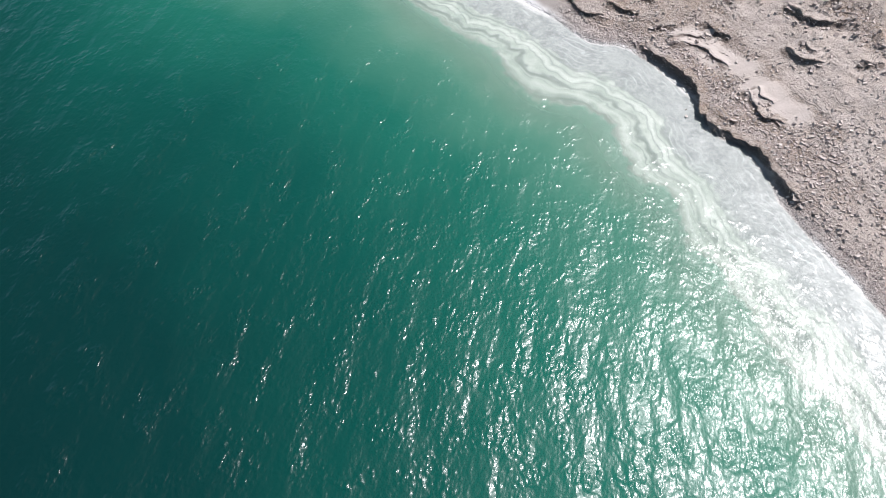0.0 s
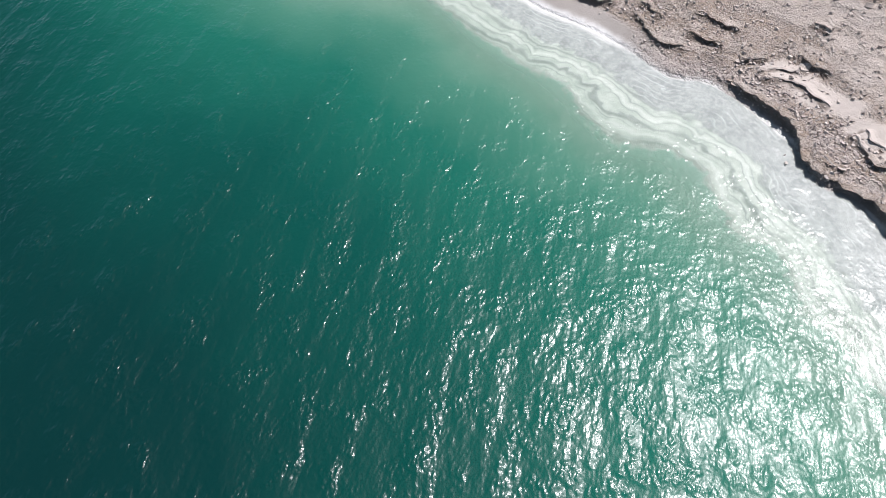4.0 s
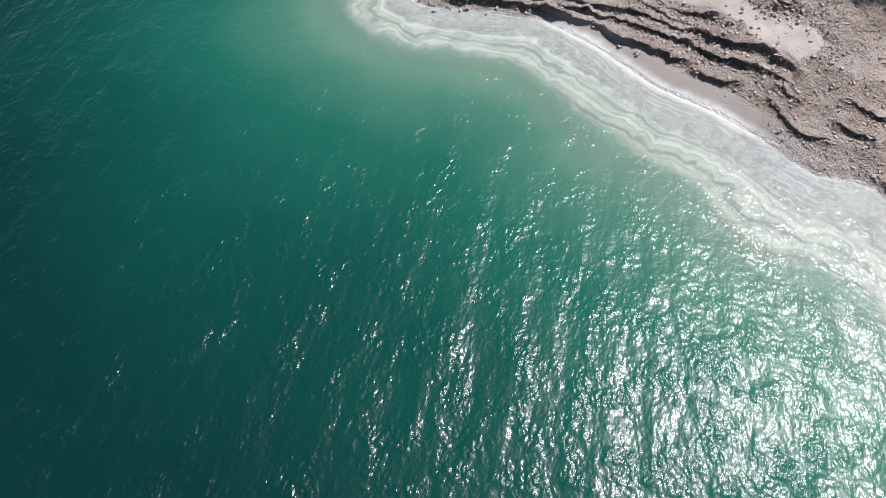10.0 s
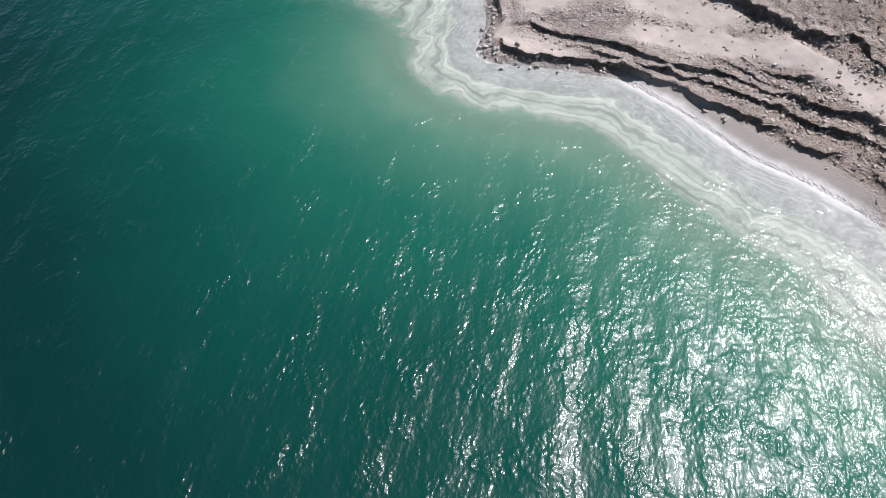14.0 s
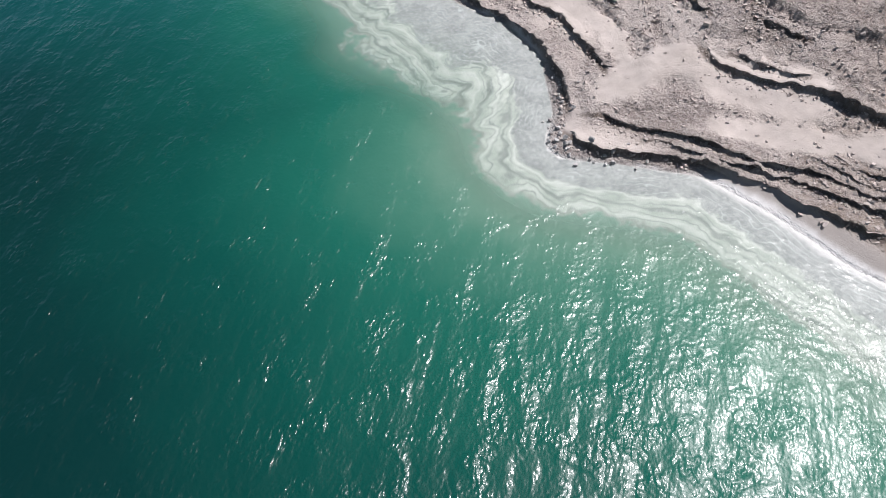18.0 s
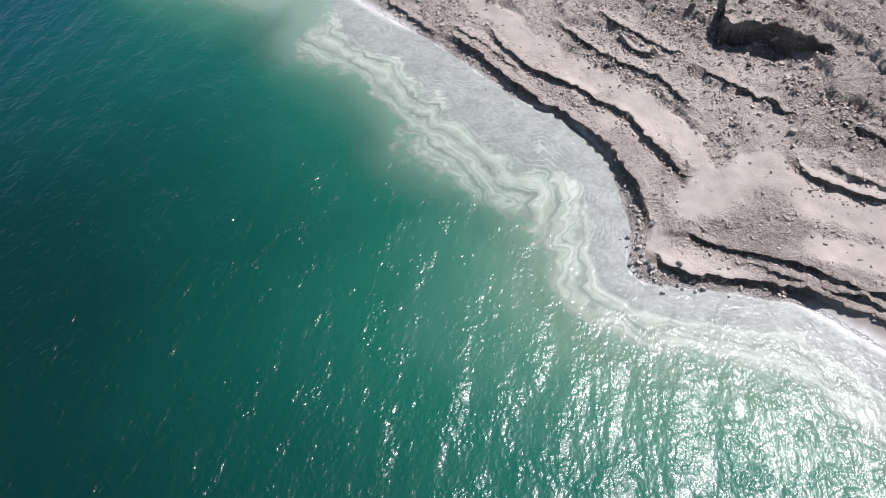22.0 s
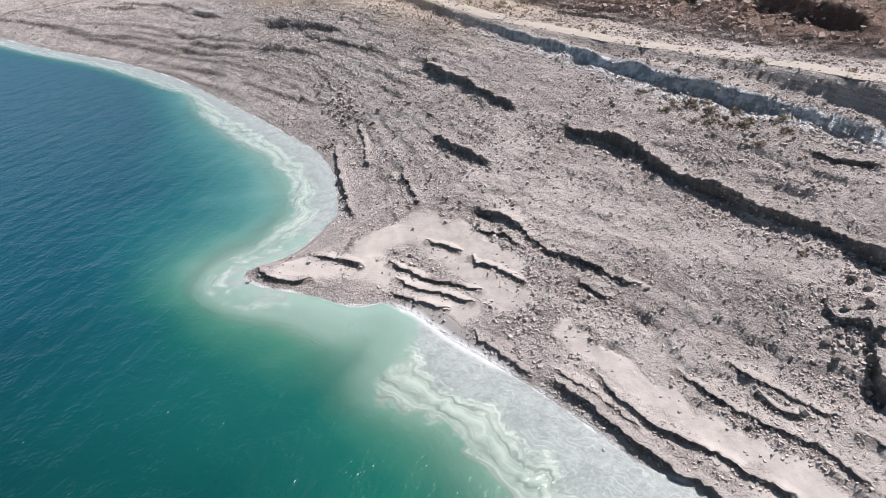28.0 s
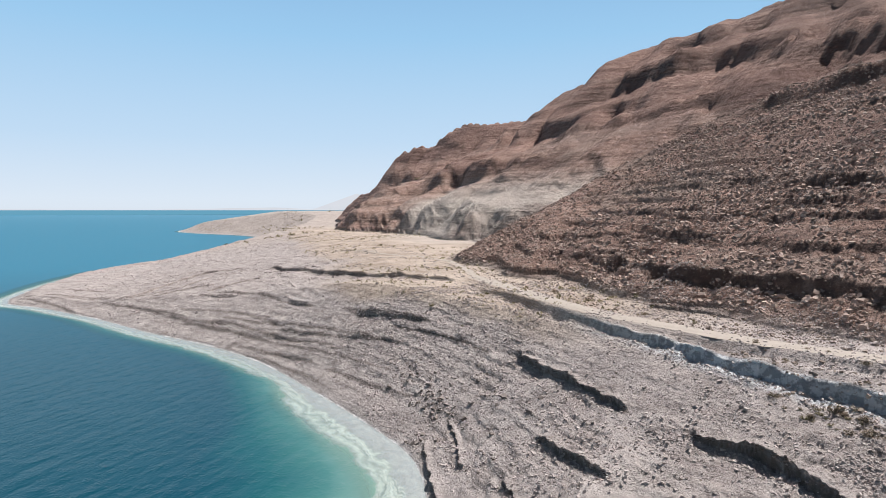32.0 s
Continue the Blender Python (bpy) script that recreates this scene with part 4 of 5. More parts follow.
def sheet(name, xs, ys, make, keep, mat):
    """A grid mesh with its heights and attributes."""
    gx, gy = np.meshgrid(xs, ys, indexing="ij")
    parts = [make(a, b) for a, b in zip(np.array_split(gx.ravel(), 24), np.array_split(gy.ravel(), 24))]
    z = np.concatenate([p[0] for p in parts])
    marks = {key: np.concatenate([p[1][key] for p in parts]) for key in parts[0][1]}
    nx, ny = len(xs), len(ys)
    i = np.arange(nx * ny).reshape(nx, ny)
    quads = np.stack([i[:-1, :-1], i[1:, :-1], i[1:, 1:], i[:-1, 1:]], -1).reshape(-1, 4)
    quads = quads[keep(z, marks)[quads].any(1)]
    used = np.unique(quads)
    remap = np.zeros(nx * ny, np.int64)
    remap[used] = np.arange(len(used))
    co = np.stack([gx.ravel(), gy.ravel(), z], 1)[used]
    mesh = bpy.data.meshes.new(name)
    mesh.vertices.add(len(co))
    mesh.vertices.foreach_set("co", co.ravel())
    mesh.loops.add(quads.size)
    mesh.loops.foreach_set("vertex_index", remap[quads].ravel().astype(np.int32))
    mesh.polygons.add(len(quads))
    mesh.polygons.foreach_set("loop_start", np.arange(0, quads.size, 4, dtype=np.int32))
    for key, v in marks.items():
        mesh.attributes.new(key, "FLOAT", "POINT").data.foreach_set("value", v[used].astype(np.float32))
    mesh.update(calc_edges=True)
    mesh.polygons.foreach_set("use_smooth", np.ones(len(quads), bool))
    mesh.materials.append(mat)
    return new(name, mesh)


GREY_BED = max((c for c in SCARPS if c[1] > 1.2), key=lambda c: len(c[0]))[0]


def ground_make(x, y):
    z, d, rock = height(x, y)
    sand = sandiness(x, y, d)
    # mask of the scarp faces that are painted darker as shade
    scarp_shade = 0 * x
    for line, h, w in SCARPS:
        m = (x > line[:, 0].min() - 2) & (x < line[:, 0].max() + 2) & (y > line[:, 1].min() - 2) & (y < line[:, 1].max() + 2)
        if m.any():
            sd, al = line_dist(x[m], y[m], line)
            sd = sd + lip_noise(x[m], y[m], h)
            scarp_shade[m] = np.maximum(scarp_shade[m], smooth(-0.42, -0.18, sd) * (1 - smooth(0.02, 0.14, sd)) * smooth(0, 0.05, al) * smooth(0, 0.05, 1 - al))
    plain = smooth(12.0, 14.5, z + 2 * fbm(x * 0.05, y * 0.05, 4, 85)) * smooth(110, 170, y) * (1 - rock) * (1 - 0.75 * smooth(560, 760, y)) * np.maximum(smooth(-8, 16, x + 14 * fbm(x * 0.03, y * 0.03, 4, 86)), smooth(330, 420, y))
    plain = np.maximum(plain, 0.35 * smooth(400, 520, y + 40 * fbm(x * 0.02, y * 0.02, 3, 89)) * (1 - rock) * smooth(2, 8, d))
    gd, ga = line_dist(x, y, GREY_BED)
    grey = smooth(-2.6, -0.4, gd) * (1 - smooth(0.3, 0.7, gd)) * smooth(0.0, 0.03, ga) * smooth(0, 0.03, 1 - ga)
    strand = np.maximum(smooth(33, 38, y) * (1 - smooth(50, 53, y)), smooth(84, 88, y) * (1 - smooth(97, 99, y)))
    beach = smooth(0, 0.2, d) * (1 - smooth(1.2, 1.9, d)) * strand
    crag = 0 * x
    for line, h, w in CLIFFS:
        m = (x > line[:, 0].min() - 30) & (x < line[:, 0].max() + 30) & (y > line[:, 1].min() - 30) & (y < line[:, 1].max() + 30)
        if m.any():
            sd, al = line_dist(x[m], y[m], line)
            sd = sd + lip_noise(x[m], y[m], h) + 0.45 * w * fbm(x[m] * 1.6 / w, y[m] * 1.6 / w, 5, 15, 0.62)
            crag[m] = np.maximum(crag[m], (0.5 if h > 3 else 1.0) * smooth(-1.1 * h, -0.5 * h, sd) * (1 - smooth(0.15 * h, 0.5 * h, sd)) * smooth(0, 0.06, al) * smooth(0, 0.06, 1 - al))
    fan = np.exp(-(((x - FAN[0, 0]) / 85) ** 2 + ((y - FAN[0, 1]) / 100) ** 2)) * smooth(60, 110, d)
    fan = smooth(0.15, 0.5, fan + 0.25 * fbm(x * 0.02, y * 0.02, 4, 87)) * (1 - smooth(34, 60, z))
    return z, {"shore": d, "rock": rock, "sand": sand, "plain": plain, "beach": beach, "scarp_shade": scarp_shade, "strand": strand, "fan": fan, "crag": crag, "ochre": (1 - smooth(36, 58, y + 10 * fbm(x * 0.1, y * 0.1, 3, 88))) * smooth(0.5, 2.0, d), "grey": grey, "reach": salt_reach(x, y, d)}


GX = stretch((-2500, -110, 480, 0.81), (-110, -10, 0.48), (-10, 9, 0.3), (9, 45, 0.18), (45, 90, 0.4), (90, 600, 0.5, 1.02), (600, 4900, 12, 1.08))
GY = stretch((-300, -10, 12), (-10, 6, 0.5), (6, 75, 0.18), (75, 125, 0.25), (125, 200, 0.4), (200, 320, 0.42), (320, 350, 0.65), (350, 1000, 1.5, 1.012), (1000, 4900, 10, 1.08))
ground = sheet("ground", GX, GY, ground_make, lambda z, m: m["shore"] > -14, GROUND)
tagged(ground, "eroded pale marl lake shore rising in ledges to a reddish desert mountain", "ground", kind="structure")

def water_make(x, y):
    d = shore_distance(x, y)
    return 0 * x, {"shore": d, "reach": salt_reach(x, y, d), "pale": pale_reach(x, y, d)}


WX = stretch((-4900, -110, 1100, 0.78), (-110, -20, 1.5), (-20, 36, 0.5), (36, 60, 4))
WY = stretch((-400, 0, 14), (0, 125, 0.6), (125, 340, 1.5), (340, 4900, 3, 1.06))
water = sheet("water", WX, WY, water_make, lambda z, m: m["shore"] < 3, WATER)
tagged(water, "green to turquoise salt lake water with wind ripples and sun glitter", "water", kind="structure")


# ---- sky and distance behind everything ----
def backdrop_material():
    n = Nodes("hazy_sky")
    sep = n.t.nodes.new("ShaderNodeSeparateXYZ")
    n.put(n.pos, sep.inputs[0])
    col = n.ramp(n.math("DIVIDE", sep.outputs[2], 2100.0, clamp=True), [(0.0, (0.66, 0.73, 0.79)), (0.05, (0.66, 0.75, 0.83)), (0.25, (0.49, 0.66, 0.82)), (0.6, (0.31, 0.55, 0.78)), (0.78, (0.26, 0.48, 0.72)), (1.0, (0.12, 0.23, 0.38))])
    # the ring's glow is lowered to the south-west, to deepen shade on scarps
    north_east = n.math("ADD", n.math("MULTIPLY", sep.outputs[1], 0.85), n.math("MULTIPLY", sep.outputs[0], 0.45))
    glow = n.t.nodes.new("ShaderNodeEmission")
    n.put(col, glow.inputs["Color"])
    n.put(n.span(north_east, -3500.0, 400.0, 0.35, 1.0), glow.inputs["Strength"])
    n.t.links.new(glow.outputs[0], n.out.inputs["Surface"])
    return n.m


def ring_mesh(name, radius, low, highs, mat):
    """An upright band all round the place; its upper edge follows highs."""
    bm = bmesh.new()
    count = len(highs)
    rows = []
    for k in range(count):
        a = 2 * math.pi * k / count
        x, y = radius * math.cos(a), 80 + radius * math.sin(a)
        rows.append((bm.verts.new((x, y, low)), bm.verts.new((x, y, highs[k]))))
    for (a, b), (c, d) in zip(rows, rows[1:] + rows[:1]):
        bm.faces.new((a, c, d, b))
    mesh = bpy.data.meshes.new(name)
    bm.to_mesh(mesh)
    bm.free()
    mesh.materials.append(mat)
    return new(name, mesh)


sky_ring = ring_mesh("backdrop", 4750, -40, [2150] * 96, backdrop_material())
tagged(sky_ring, "pale blue hazy desert sky above the lake", "sky", kind="structure")


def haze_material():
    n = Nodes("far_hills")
    # distance haze is painted as a pale glow over the whole ring
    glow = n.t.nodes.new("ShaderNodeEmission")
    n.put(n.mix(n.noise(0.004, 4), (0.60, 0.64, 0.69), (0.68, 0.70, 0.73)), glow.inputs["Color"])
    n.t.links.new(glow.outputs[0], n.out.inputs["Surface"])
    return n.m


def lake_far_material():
    n = Nodes("far_lake_glow")
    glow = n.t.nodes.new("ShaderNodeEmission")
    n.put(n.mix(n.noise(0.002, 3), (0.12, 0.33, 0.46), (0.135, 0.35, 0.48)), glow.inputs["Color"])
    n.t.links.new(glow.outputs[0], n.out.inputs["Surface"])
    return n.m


# added upright band glows as hazy lake past the last sheet, to eye level
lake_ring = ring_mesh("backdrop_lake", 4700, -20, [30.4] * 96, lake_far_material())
tagged(lake_ring, "glowing backdrop of hazy blue lake running out to the horizon", "lake", kind="structure")
hill_line = [34 + 22 * max(0.0, fbm(np.array([k * 0.055]), np.array([0.0]), 4, 91)[0] + 0.25) for k in range(720)]
for k in range(720):
    # a paler ridge far behind the foot of the mountain
    hill_line[k] += 115 * max(0.0, 1 - abs((k / 2 - 81.5) / 3.8))
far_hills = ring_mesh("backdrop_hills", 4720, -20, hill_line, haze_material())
tagged(far_hills, "glowing backdrop of low hazy hills on the far shore of the lake", "hills", kind="structure")


# ---- dirt road ----
def road_material():
    n = Nodes("dirt_road")
    col = n.mix(n.noise(1.2, 5, 0.6), (0.42, 0.36, 0.305), (0.54, 0.475, 0.415))
    return n.finish(col, 0.95, n.bump(n.noise(4, 5, 0.6), 0.5, 0.05), 0.2)


def strip(name, line, half, lift, mat):
    """A ribbon of ground along a line, with uneven edges."""
    p = spline(line, 12)
    t = np.gradient(p[:, :2], axis=0)
    t /= np.hypot(t[:, 0], t[:, 1])[:, None]
    side = np.stack([t[:, 1], -t[:, 0]], 1)
    cols = np.linspace(-1, 1, 7)
    wide = half * (1 + 0.22 * fbm(np.arange(len(p)) * 0.23, 0 * p[:, 0], 3, 95))
    shift = 0.25 * fbm(np.arange(len(p)) * 0.3, 0 * p[:, 0] + 5, 3, 96)
    bm = bmesh.new()
    rows = []
    for i in range(len(p)):
        row = []
        for c in cols:
            q = p[i, :2] + side[i] * (c * wide[i] + shift[i])
            row.append(bm.verts.new((q[0], q[1], p[i, 2] + lift - 0.06 * abs(c) ** 3 + 0.03 * math.cos(c * 6))))
        rows.append(row)
    for a, b in zip(rows, rows[1:]):
        for k in range(len(cols) - 1):
            bm.faces.new((a[k], a[k + 1], b[k + 1], b[k]))
    bmesh.ops.recalc_face_normals(bm, faces=bm.faces)
    mesh = bpy.data.meshes.new(name)
    bm.to_mesh(mesh)
    bm.free()
    mesh.materials.append(mat)
    for f in mesh.polygons:
        f.use_smooth = True
    return new(name, mesh)


ROAD_MAT = road_material()

road = strip("road", ROAD, 1.9, 0.07, ROAD_MAT)
def draped(line, half, lift):
    p = spline(line, 8)
    return [(x, y, z + lift) for (x, y), z in zip(p, height(p[:, 0], p[:, 1])[0])]


for line in [[(35.2, 197), (39, 214), (43, 236), (43, 262), (32.3, 290), (20, 327)]]:
    track = strip("road", draped(line, 1.0, 0.05), 1.1, 0.06, ROAD_MAT)
    tagged(track, "faint pale wheel track crossing the dry plain", "dirt road", kind="structure")
tagged(road, "pale compacted dirt track along the top of the bank", "dirt road", kind="structure")


# ---- stones ----
def stone_material(name, dark, light):
    n = Nodes(name)
    info = n.t.nodes.new("ShaderNodeObjectInfo")
    isle = n.t.nodes.new("ShaderNodeNewGeometry").outputs["Random Per Island"]
    pick = n.math("FRACT", n.math("ADD", info.outputs["Random"], isle))
    col = n.mix(n.math("ADD", n.math("MULTIPLY", pick, 0.7), n.math("MULTIPLY", n.noise(2.5, 4, 0.6), 0.4)), dark, light)
    return n.finish(col, 0.92, n.bump(n.noise(6, 5, 0.65), 0.6, 0.06), 0.2)


MARL_STONE = stone_material("marl_stone", (0.31, 0.262, 0.24), (0.69, 0.61, 0.57))
GREY_STONE = stone_material("crusted_stone", (0.20, 0.185, 0.18), (0.66, 0.64, 0.63))
RED_STONE = stone_material("mountain_stone", (0.22, 0.155, 0.126), (0.64, 0.50, 0.425))


def stone_shape(seed, fine):
    """A knobbly broken stone about 1 m across: vertices and triangles."""
    rnd = random.Random(seed)
    bm = bmesh.new()
    bmesh.ops.create_icosphere(bm, subdivisions=fine, radius=0.5)
    sx, sy, sz = rnd.uniform(0.8, 1.3), rnd.uniform(0.6, 1.0), rnd.uniform(0.38, 0.7)
    planes = [(Vector((rnd.gauss(0, 1), rnd.gauss(0, 1), rnd.gauss(0, 0.8))).normalized(), rnd.uniform(0.14, 0.34)) for _ in range(13)]
    for v in bm.verts:
        for nrm, lim in planes:
            over = v.co.dot(nrm) - lim
            if over > 0:
                v.co -= nrm * over
        v.co *= 1 + (rnd.uniform(-0.06, 0.06) if fine > 1 else rnd.uniform(-0.28, 0.22))
        v.co = Vector((v.co.x * sx, v.co.y * sy, v.co.z * sz))
    bmesh.ops.triangulate(bm, faces=bm.faces)
    bm.verts.index_update()
    vs = np.array([v.co[:] for v in bm.verts])
    fs = np.array([[v.index for v in f.verts] for f in bm.faces])
    bm.free()
    return vs, fs


def mesh_of(name, vs, fs, mat):
    mesh = bpy.data.meshes.new(name)
    mesh.vertices.add(len(vs))
    mesh.vertices.foreach_set("co", np.asarray(vs, np.float32).ravel())
    mesh.loops.add(fs.size)
    mesh.loops.foreach_set("vertex_index", fs.ravel().astype(np.int32))
    mesh.polygons.add(len(fs))
    mesh.polygons.foreach_set("loop_start", np.arange(0, fs.size, fs.shape[1], dtype=np.int32))
    mesh.update(calc_edges=True)
    mesh.polygons.foreach_set("use_smooth", np.zeros(len(fs), bool))
    mesh.materials.append(mat)
    return mesh




def chip_shape(seed):
    """A small angular stone: a broken block with eight uneven corners."""
    rnd = random.Random(300 + seed)
    sx, sy, sz = rnd.uniform(0.4, 0.62), rnd.uniform(0.28, 0.5), rnd.uniform(0.18, 0.36)
    vs = np.array([(x * sx * rnd.uniform(0.55, 1.15), y * sy * rnd.uniform(0.55, 1.15), z * sz * rnd.uniform(0.5, 1.2)) for z in (-1, 1) for x, y in ((-1, -1), (1, -1), (1, 1), (-1, 1))])
    fs = np.array([(0, 2, 1), (0, 3, 2), (4, 5, 6), (4, 6, 7), (0, 1, 5), (0, 5, 4), (1, 2, 6), (1, 6, 5), (2, 3, 7), (2, 7, 6), (3, 0, 4), (3, 4, 7)])
    return vs, fs


PEBBLES = [chip_shape(k) for k in range(14)]
rng = np.random.default_rng(4)


def rubble(name, x, y, size, mat, label, shapes=PEBBLES, sink=0.12, kind_name="stones"):
    """Countless loose stones, one sheet of stuff."""
    z, d, _ = height(x, y)
    vs, fs, base = [], [], 0
    kind = rng.integers(0, len(shapes), len(x))
    turn = rng.uniform(0, 2 * math.pi, len(x))
    for k, (pv, pf) in enumerate(shapes):
        m = np.nonzero(kind == k)[0]
        c, s = np.cos(turn[m])[:, None], np.sin(turn[m])[:, None]
        lean, roll = rng.normal(0, 0.4, len(m))[:, None], rng.normal(0, 0.4, len(m))[:, None]
        qx = pv[:, 0][None] * np.cos(roll) + pv[:, 2][None] * np.sin(roll)
        qz = pv[:, 2][None] * np.cos(roll) - pv[:, 0][None] * np.sin(roll)
        qy, qz = pv[:, 1][None] * np.cos(lean) - qz * np.sin(lean), pv[:, 1][None] * np.sin(lean) + qz * np.cos(lean)
        px, py = qx * size[m][:, None], qy * size[m][:, None]
        v = np.stack([x[m][:, None] + c * px - s * py, y[m][:, None] + s * px + c * py, z[m][:, None] + (qz + sink) * size[m][:, None]], -1)
        vs.append(v.reshape(-1, 3))
        fs.append((pf[None] + (base + np.arange(len(m)) * len(pv))[:, None, None]).reshape(-1, 3))
        base += len(m) * len(pv)
    ob = new(name, mesh_of(name, np.vstack(vs), np.vstack(fs), mat))
    return tagged(ob, label, kind_name, kind="stuff")


def scatter(n, x0, x1, y0, y1, smin, smax, accept):
    """Random places with a size each, thinned by accept(x, y)."""
    x, y = rng.uniform(x0, x1, n), rng.uniform(y0, y1, n)
    keep = rng.uniform(0, 1, n) < accept(x, y)
    x, y = x[keep], y[keep]
    return x, y, smin * (smax / smin) ** (rng.uniform(0, 1, len(x)) ** 2.6)


def stony(x, y):
    d = shore_distance(x, y)
    bands = fbm(d * 0.3 + 0.6 * fbm(x * 0.15, y * 0.15, 2, 104), y * 0.05, 3, 106)
    return (1 - 0.93 * sandiness(x, y, d)) * (0.22 + 0.78 * smooth(-0.15, 0.25, fbm(x * 0.14, y * 0.14, 3, 101) + bands)) * smooth(0.3, 0.8, d) * (1 - smooth(34, 37, y) * (1 - smooth(50, 53, y)) * (1 - smooth(1.7, 2.3, d)))


rubble("rubble", *scatter(240000, 9, 46, 8, 100, 0.045, 0.26, stony), MARL_STONE, "loose pale marl stones strewn over the eroded bank")
rubble("rubble_upper", *scatter(85000, 2, 62, 85, 190, 0.06, 0.4, stony), MARL_STONE, "loose stones and clods over the upper terraces")
rubble("rubble_far_bank", *scatter(9000, -75, 45, 150, 330, 0.12, 0.6, stony), MARL_STONE, "broken marl stones over the far bank")
rubble("rubble_spit", *scatter(8000, -130, 45, 230, 520, 0.2, 0.8, stony), MARL_STONE, "broken stones over the low spit and the far plain")
clumped = lambda x, y: stony(x, y) * smooth(0.1, 0.4, fbm(x * 0.11, y * 0.11, 4, 105)) * smooth(3, 7, shore_distance(x, y))
rubble("clods", *scatter(14000, 8, 62, 20, 200, 0.2, 0.55, clumped), stone_material("clod_stone", (0.22, 0.18, 0.16), (0.55, 0.475, 0.43)), "larger broken clods lying in patches over the terraces")
knoll = lambda x, y: stony(x, y) * np.exp(-((x - 12 + 0.25 * (y - 145)) / 5) ** 2 - ((y - 145) / 16) ** 2) * smooth(-0.1, 0.2, fbm(x * 0.3, y * 0.3, 3, 107))
rubble("dark_clods", *scatter(9000, -4, 28, 112, 178, 0.25, 0.9, knoll), stone_material("dark_clod_stone", (0.17, 0.138, 0.12), (0.40, 0.345, 0.31)), "dark crumbling clods heaped on a low knoll of the bank")
rubble("scree", *scatter(120000, 40, 150, 70, 260, 0.14, 1.0, lambda x, y: smooth(0.3, 0.9, height(x, y)[2]) * (0.3 + 0.7 * smooth(-0.2, 0.3, fbm(x * 0.05, y * 0.05, 3, 102)))), RED_STONE, "broken reddish-brown rocks covering the mountain foot")
rubble("track_rubble", *scatter(16000, 37, 90, 70, 215, 0.12, 0.6, lambda x, y: smooth(30, 36, shore_distance(x, y)) * smooth(2.2, 3.2, np.abs(line_dist(x, y, ROAD)[0])) * (0.2 + 0.8 * smooth(-0.2, 0.3, fbm(x * 0.08, y * 0.08, 3, 103)))), stone_material("brown_stone", (0.20, 0.155, 0.125), (0.52, 0.43, 0.36)), "brown broken stones on the flat beside the track")


# ---- broken crust slabs along the scarps ----
SLAB = stone_material("marl_crust", (0.42, 0.368, 0.336), (0.55, 0.487, 0.447))
# dark brown for slab sides and undersides; their shade is in this colour
SHADED_SIDE = stone_material("shaded_slab_side", (0.14, 0.112, 0.095), (0.25, 0.205, 0.18))


def slab_shape(seed):
    """An uneven plate about 1 m long (x), its outer edge towards -y, its top at z = 0."""
    rnd = random.Random(1000 + seed)
    bm = bmesh.new()
    top, low = [], []
    for k in range(8):
        a = 2 * math.pi * (k + rnd.uniform(-0.4, 0.4)) / 8
        x, y = 0.62 * math.cos(a) * rnd.uniform(0.6, 1.2), 0.5 * math.sin(a) * rnd.uniform(0.55, 1.2)
        top.append(bm.verts.new((x, y, rnd.uniform(-0.05, 0.03))))
        low.append(bm.verts.new((x * 0.86, y * 0.8, -1 + rnd.uniform(-0.2, 0.2))))
    mid = bm.verts.new((0, 0, 0.06))
    for k in range(8):
        j = (k + 1) % 8
        bm.faces.new((top[k], top[j], mid))
        bm.faces.new((low[j], low[k], top[k]))
        bm.faces.new((low[j], top[k], top[j]))
    bm.faces.new(low[::-1])
    # pale top faces; all others take the painted shade
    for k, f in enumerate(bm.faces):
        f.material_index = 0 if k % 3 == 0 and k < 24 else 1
    bmesh.ops.recalc_face_normals(bm, faces=bm.faces)
    mesh = bpy.data.meshes.new("slab")
    bm.to_mesh(mesh)
    bm.free()
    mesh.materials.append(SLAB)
    mesh.materials.append(SHADED_SIDE)
    return mesh


SLABS = [slab_shape(k) for k in range(8)]


